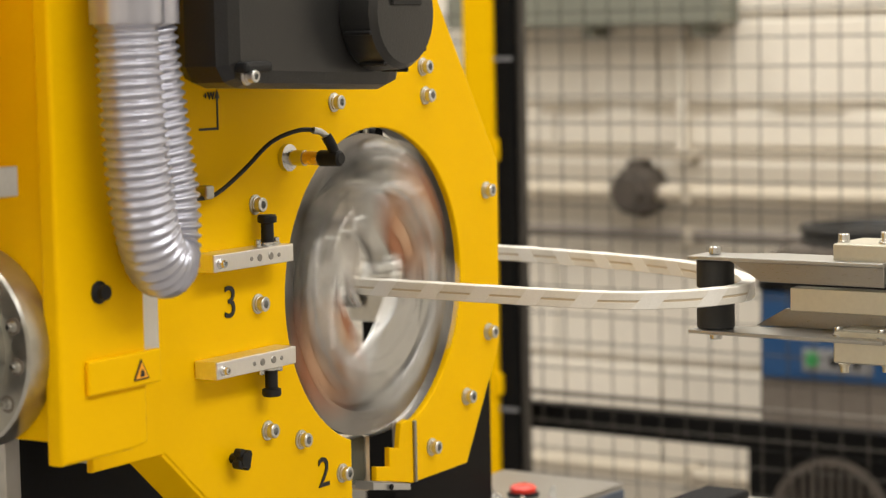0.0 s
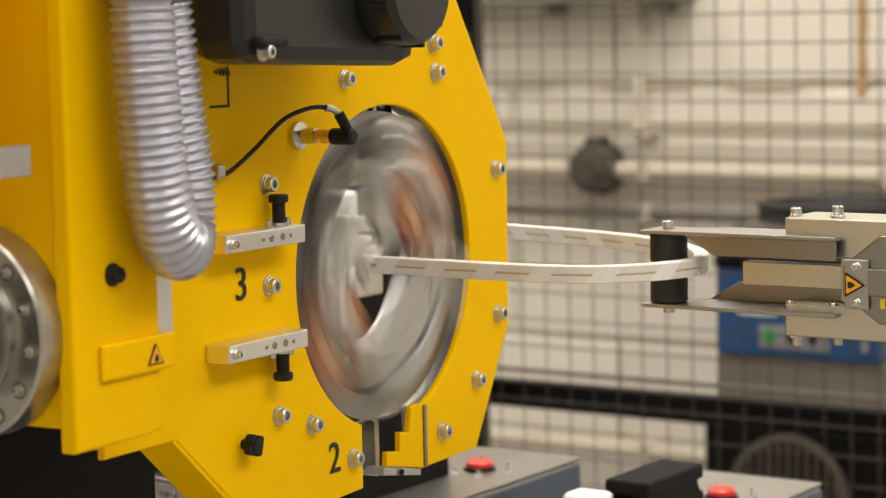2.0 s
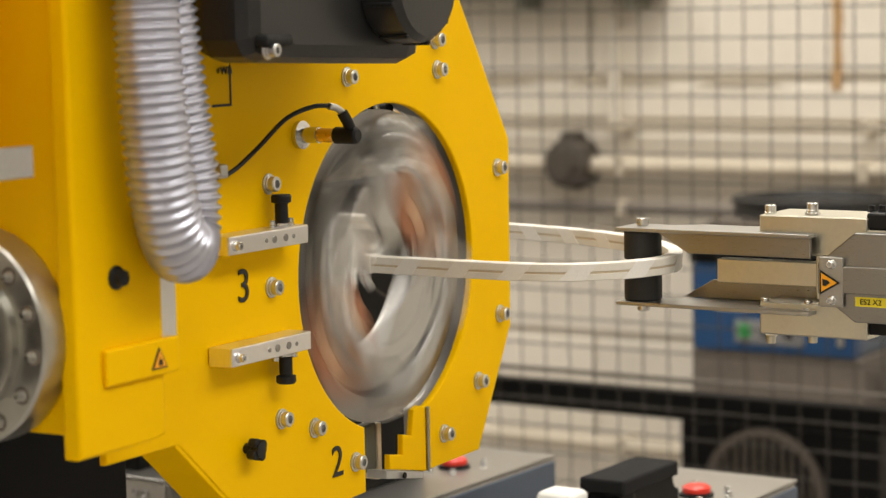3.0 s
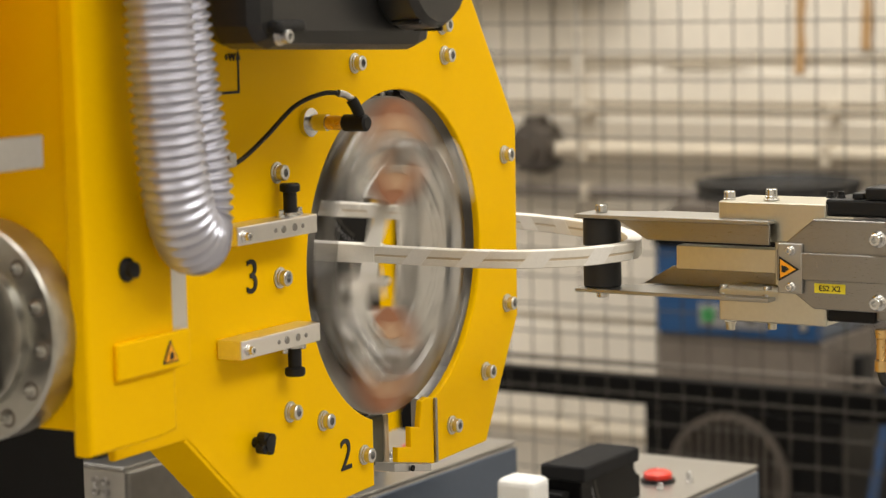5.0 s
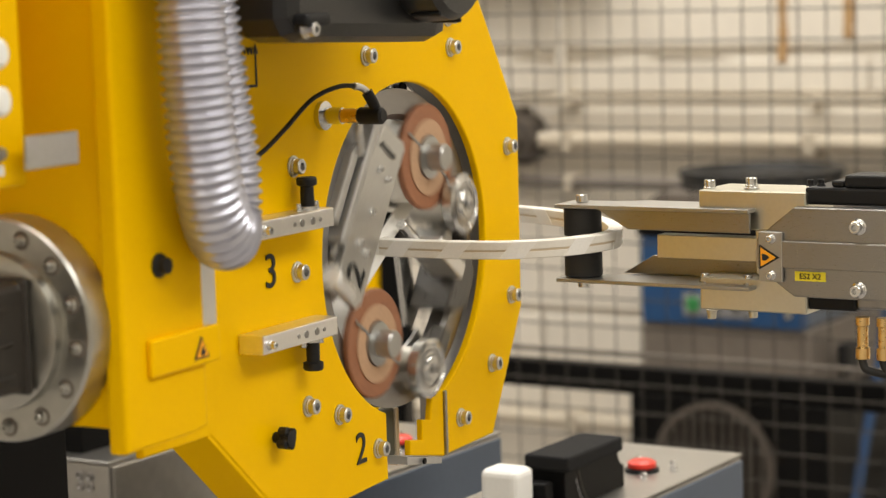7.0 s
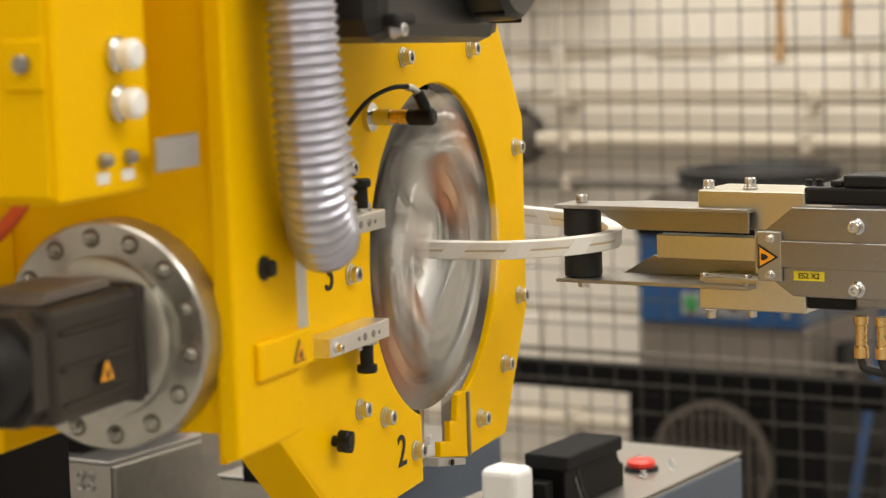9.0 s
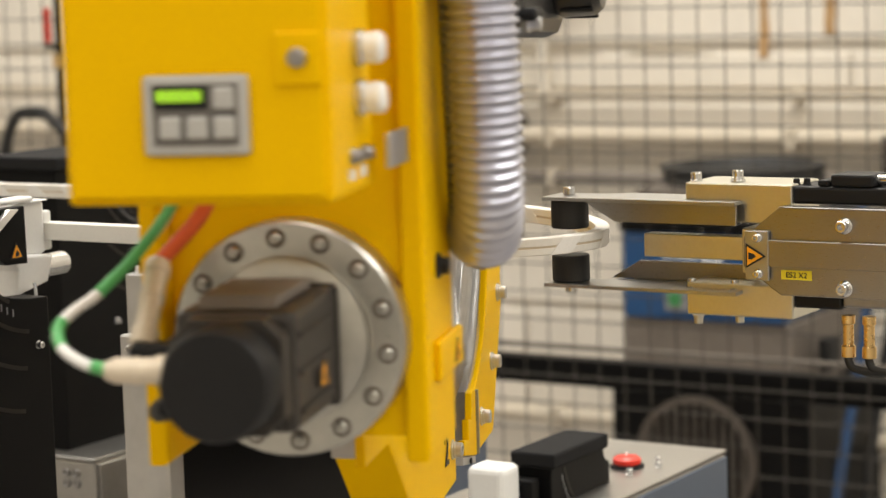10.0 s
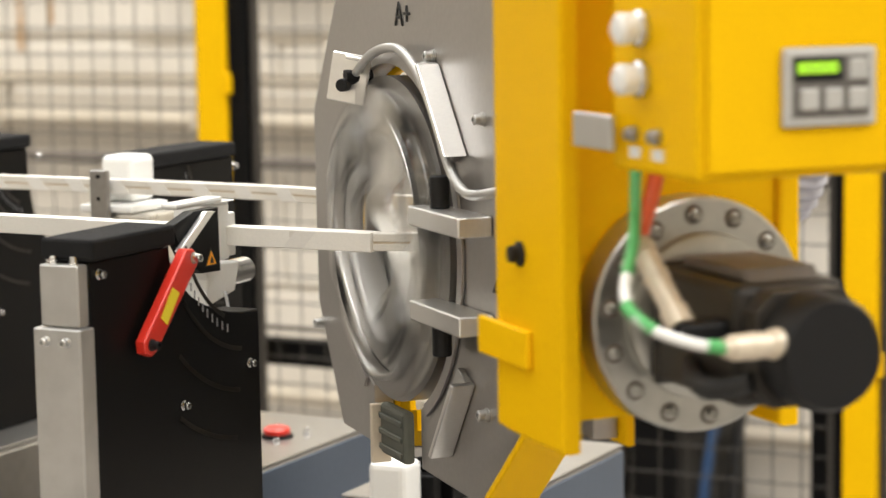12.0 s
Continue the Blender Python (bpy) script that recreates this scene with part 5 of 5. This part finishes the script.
    part("brake_slide", box(-0.03, 0.03, -0.020, -0.002, 0.0965, 0.106, 0.002), ALU_WORN, rg)
    for x in (-0.02, 0.018):
        part("slide_pin", rod(0.003, 0.0935, 0.0965, "z", (x, -0.012, 0), 10), CHROME, rg)
    part("brake_bow", tube([(0.03, -0.02, 0.094), (0.045, -0.02, 0.108), (0.06, -0.018, 0.106), (0.062, -0.015, 0.092)], 0.003, 8), CHROME, rg)
    post = part("brake_post", rod(0.0065, 0.062, 0.088, "z", (-0.070, -0.022, 0), 14), ALU, rg, "bright turned post")
    part("post_head", rod(0.0085, 0.0882, 0.094, "z", (-0.070, -0.022, 0), 14), WHITE_PLASTIC, post)
    for x, z, r in ((-0.070, -0.068, 0.0235), (0.068, -0.053, 0.0235)):
        g = part("guide_roller", lathe([(0, -0.02), (r * 0.9, -0.02), (r, -0.022), (r, -0.03), (r * 0.85, -0.032), (r * 0.8, -0.030), (r * 0.45, -0.030), (r * 0.4, -0.033), (0, -0.033)], "y", (x, 0, z), 32), CHROME, rg, "bright steel guide roller")
        part("roller_bush", rod(0.004, -0.036, -0.033, "y", (x, 0, z), 14), STEEL_DARK, g)
        part("roller_groove", lathe([(r * 0.58, -0.0302), (r * 0.66, -0.0302), (r * 0.66, -0.0308), (r * 0.58, -0.0308)], "y", (x, 0, z), 28, closed=True), STEEL_DARK, g)
        part("roller_arm", rod(r * 0.72, -0.0198, 0.014, "y", (x, 0, z), 24), ZINC, g)
    part("guide_block", box(0.013, 0.027, -0.032, -0.004, -0.078, -0.030, 0.002), ALU, rg, "milled steel block")
    part("guide_stem", rod(0.0045, -0.030, 0.002, "z", (0.02, -0.012, 0), 12), CHROME, rg)
    part("block_clamp", box(0.028, 0.05, -0.016, 0.012, -0.075, -0.058, 0.003), STEEL, rg)
    # the tape that runs from each wheel to the coil
    for p, q in (((0.050, -0.020), (0.006, -0.001)), ((-0.050, 0.020), (-0.006, 0.001))):
        d = Vector((q[0] - p[0], q[1] - p[1])).normalized() * 0.0003
        part("tape_web", prism([(p[0] - d.y, p[1] + d.x), (q[0] - d.y, q[1] + d.x), (q[0] + d.y, q[1] - d.x), (p[0] + d.y, p[1] - d.x)], -0.006, 0.009, "xz"), TAPE, rg, "white tape running to the coil")
    part("bottom_block", prism([(-0.010, -0.083), (0.056, -0.083), (0.053, -0.092), (0.034, -0.112), (0.006, -0.114), (-0.006, -0.1)], -0.022, 0.014, "xz", 0.002), DARK_REFLECTION, rg, "steel block coloured dark for its reflection")
    part("bottom_link", box(-0.06, -0.024, -0.022, -0.01, -0.1, -0.086, 0.002), DARK_REFLECTION, rg)
    # rear housings of the two wheels
    for s in (-1, 1):
        h = part("rear_housing", lathe([(0, 0.0152), (0.032, 0.0152), (0.032, 0.019), (0.029, 0.021), (0.014, 0.022), (0.014, 0.025), (0.012, 0.026), (0, 0.026)], "y", (s * 0.078, 0, 0), 32), STEEL, rg, "round steel wheel housing")
        part("housing_ring", lathe([(0.018, 0.0216), (0.022, 0.0216), (0.022, 0.0228), (0.018, 0.0228)], "y", (s * 0.078, 0, 0), 28, closed=True), BLACK, h)
        part("spring_rod", tube([(s * 0.1, 0.017, 0.03), (s * 0.085, 0.016, 0.06), (s * 0.05, 0.014, 0.085), (s * 0.01, 0.012, 0.1)], 0.003, 8), CHROME, rg, "bright bent rod")
        part("cable_block", box(min(s * 0.03, s * 0.06), max(s * 0.03, s * 0.06), 0.0042, 0.014, -0.098, -0.076, 0.002), BLACK, rg, "black block")
    part("rear_bar", prism([(-0.03, -0.1), (0.0, -0.104), (0.028, -0.06), (0.02, -0.05)], 0.0155, 0.021, "xz", 0.001), CHROME, rg)
    part("rear_bar", prism([(-0.06, 0.066), (0.05, 0.07), (0.05, 0.09), (-0.05, 0.088)], 0.0125, 0.02, "xz", 0.001), ALU, rg)
    part("rear_slot", box(-0.04, 0.035, 0.0202, 0.0207, 0.074, 0.083, 0), BLACK, rg)
    return rg


RING = turning_ring(HEAD)

# the clamp nose that waits, drawn down, before the box
st = thing("end_stop", "white plastic clamp nose drawn down before its box", "stop", bench(-0.045, 0.318, 0.53))
part("nose", box(0.0, 0.04, 0.0, 0.035, 0.0, 0.268, 0.007, 3), WHITE_PLASTIC, st, "white rounded plastic nose")
part("carrier", box(0.004, 0.05, 0.0355, 0.053, 0.0, 0.25, 0.002), BLACK, st)


# ---- what moves ----
def ring_angle(t):
    """Turn of the ring in degrees: five turns a second, slowing to a crawl near 7.4 s, then up to speed again."""
    keys = [(0.0, -10657), (3.2, -4897), (4.0, -3457), (4.4, -2739), (4.8, -1993), (4.9, -1842), (5.0, -1703), (5.2, -1444), (5.4, -1192), (5.6, -965), (5.8, -757), (6.0, -580), (6.2, -432), (6.3, -364), (6.4, -302), (6.5, -248),
            (6.6, -205), (6.7, -159), (6.8, -116), (6.9, -82), (7.0, -56), (7.1, -36), (7.2, -21), (7.3, -9), (7.4, 0), (7.5, 10), (7.6, 25), (7.7, 47), (8.0, 165), (8.4, 430), (8.8, 895), (9.2, 1570), (9.5, 2105), (12.1, 6785)]
    slope = [(b[1] - a[1]) / (b[0] - a[0]) for a, b in zip(keys, keys[1:])]
    tangent = [slope[0]] + [2 / (1 / p + 1 / q) for p, q in zip(slope, slope[1:])] + [slope[-1]]
    for i, (a, b) in enumerate(zip(keys, keys[1:])):
        if t <= b[0]:
            break
    h = b[0] - a[0]
    u = (t - a[0]) / h
    return a[1] * (1 + 2 * u) * (1 - u) ** 2 + b[1] * u * u * (3 - 2 * u) + h * u * (1 - u) * (tangent[i] * (1 - u) - tangent[i + 1] * u)


def motions():
    walk(HEAD, [
        (0, pose(0.0383, 1.9938, 0.9882, 0, 0, 57.92)),
        (1.5, pose(0.0718, 1.9534, 0.9880, 0, 0, 57.80)),
        (3.2, pose(0.1122, 1.9276, 0.9866, 0, 0, 57.67)),
        (5.5, pose(0.1542, 1.9050, 0.9867, 0, 0, 57.44)),
        (6.5, pose(0.1647, 1.9052, 0.9853, 0, 0, 58.32)),
        (7.4, pose(0.1658, 1.9003, 0.9861, 0, 0, 59.14)),
        (7.7, pose(0.1693, 1.8974, 0.9851, 0, 0, 59.20)),
        (9.3, pose(0.1714, 1.9023, 0.9856, 0, 0, 67.72)),
        (9.5, pose(0.1663, 1.9029, 0.9859, 0, 0, 70.12)),
        (9.9, pose(0.1637, 1.9048, 0.9852, 0, 0, 75.06)),
        (10.2, pose(0.1663, 1.8944, 0.9894, 0, 0, 78.53)),
        (10.5, pose(0.1628, 1.8975, 0.9881, 0, 0, 82.52)),
        (10.8, pose(0.1507, 1.9021, 0.9876, 0, 0, 86.98)),
        (11.1, pose(0.1457, 1.9062, 0.9878, 0, 0, 91.03)),
        (11.5, pose(0.1319, 1.9160, 0.9859, 0, 0, 96.99)),
        (12, pose(0.1190, 1.9223, 0.9855, 0, 0, 104.47)),
    ])
    walk(RING, [(i / 30, Matrix.Translation((HX, RY, HZ)) @ Matrix.Rotation(radians(ring_angle(i / 30)), 4, "Y")) for i in range(361)])
    grip = [(0, 0.213), (9.95, 0.213), (10.05, 0.2145), (10.2, 0.229), (10.3, 0.262), (10.4, 0.338), (10.5, 0.44), (10.6, 0.56), (10.8, 0.76), (11.1, 0.9), (12, 0.92)]
    walk(GRIP, [(t, pose(x, GRIP_Y - 0.698 * (x - 0.213), COIL_Z - 0.1 * max(0.0, min(x - 0.225, 0.3)), 0, 0, -34.9)) for t, x in grip])
    rise = [(0, -0.3), (9.4, -0.3), (9.5, -0.29), (9.6, -0.22), (9.7, -0.14), (9.8, -0.06), (9.9, -0.015), (10.0, -0.001), (10.1, 0), (12, 0)]
    for ob in (NEAR_STAND, NEAR_CLAMP):
        rest = ob.matrix_basis.copy()
        walk(ob, [(t, Matrix.Translation((0, 0, d)) @ rest) for t, d in rise])
    # the covering grows to the right as the head works along the leg
    wound = [(0, -0.095), (1.5, -0.045), (3.2, 0.003), (5.5, 0.049), (7.4, 0.067), (9.3, 0.096), (10.5, 0.13), (12, 0.143)]
    walk(SLEEVE, [(t, pose(x, 0, 0)) for t, x in wound])
    for jaw, s in ((JAW_UP, 1), (JAW_LOW, -1)):
        walk(jaw, [(t, pose(0, 0, s * d)) for t, d in ((0, 0), (9.9, 0), (10.0, 0.005), (10.1, 0.007), (10.35, 0.0075), (12, 0.0075))])


motions()
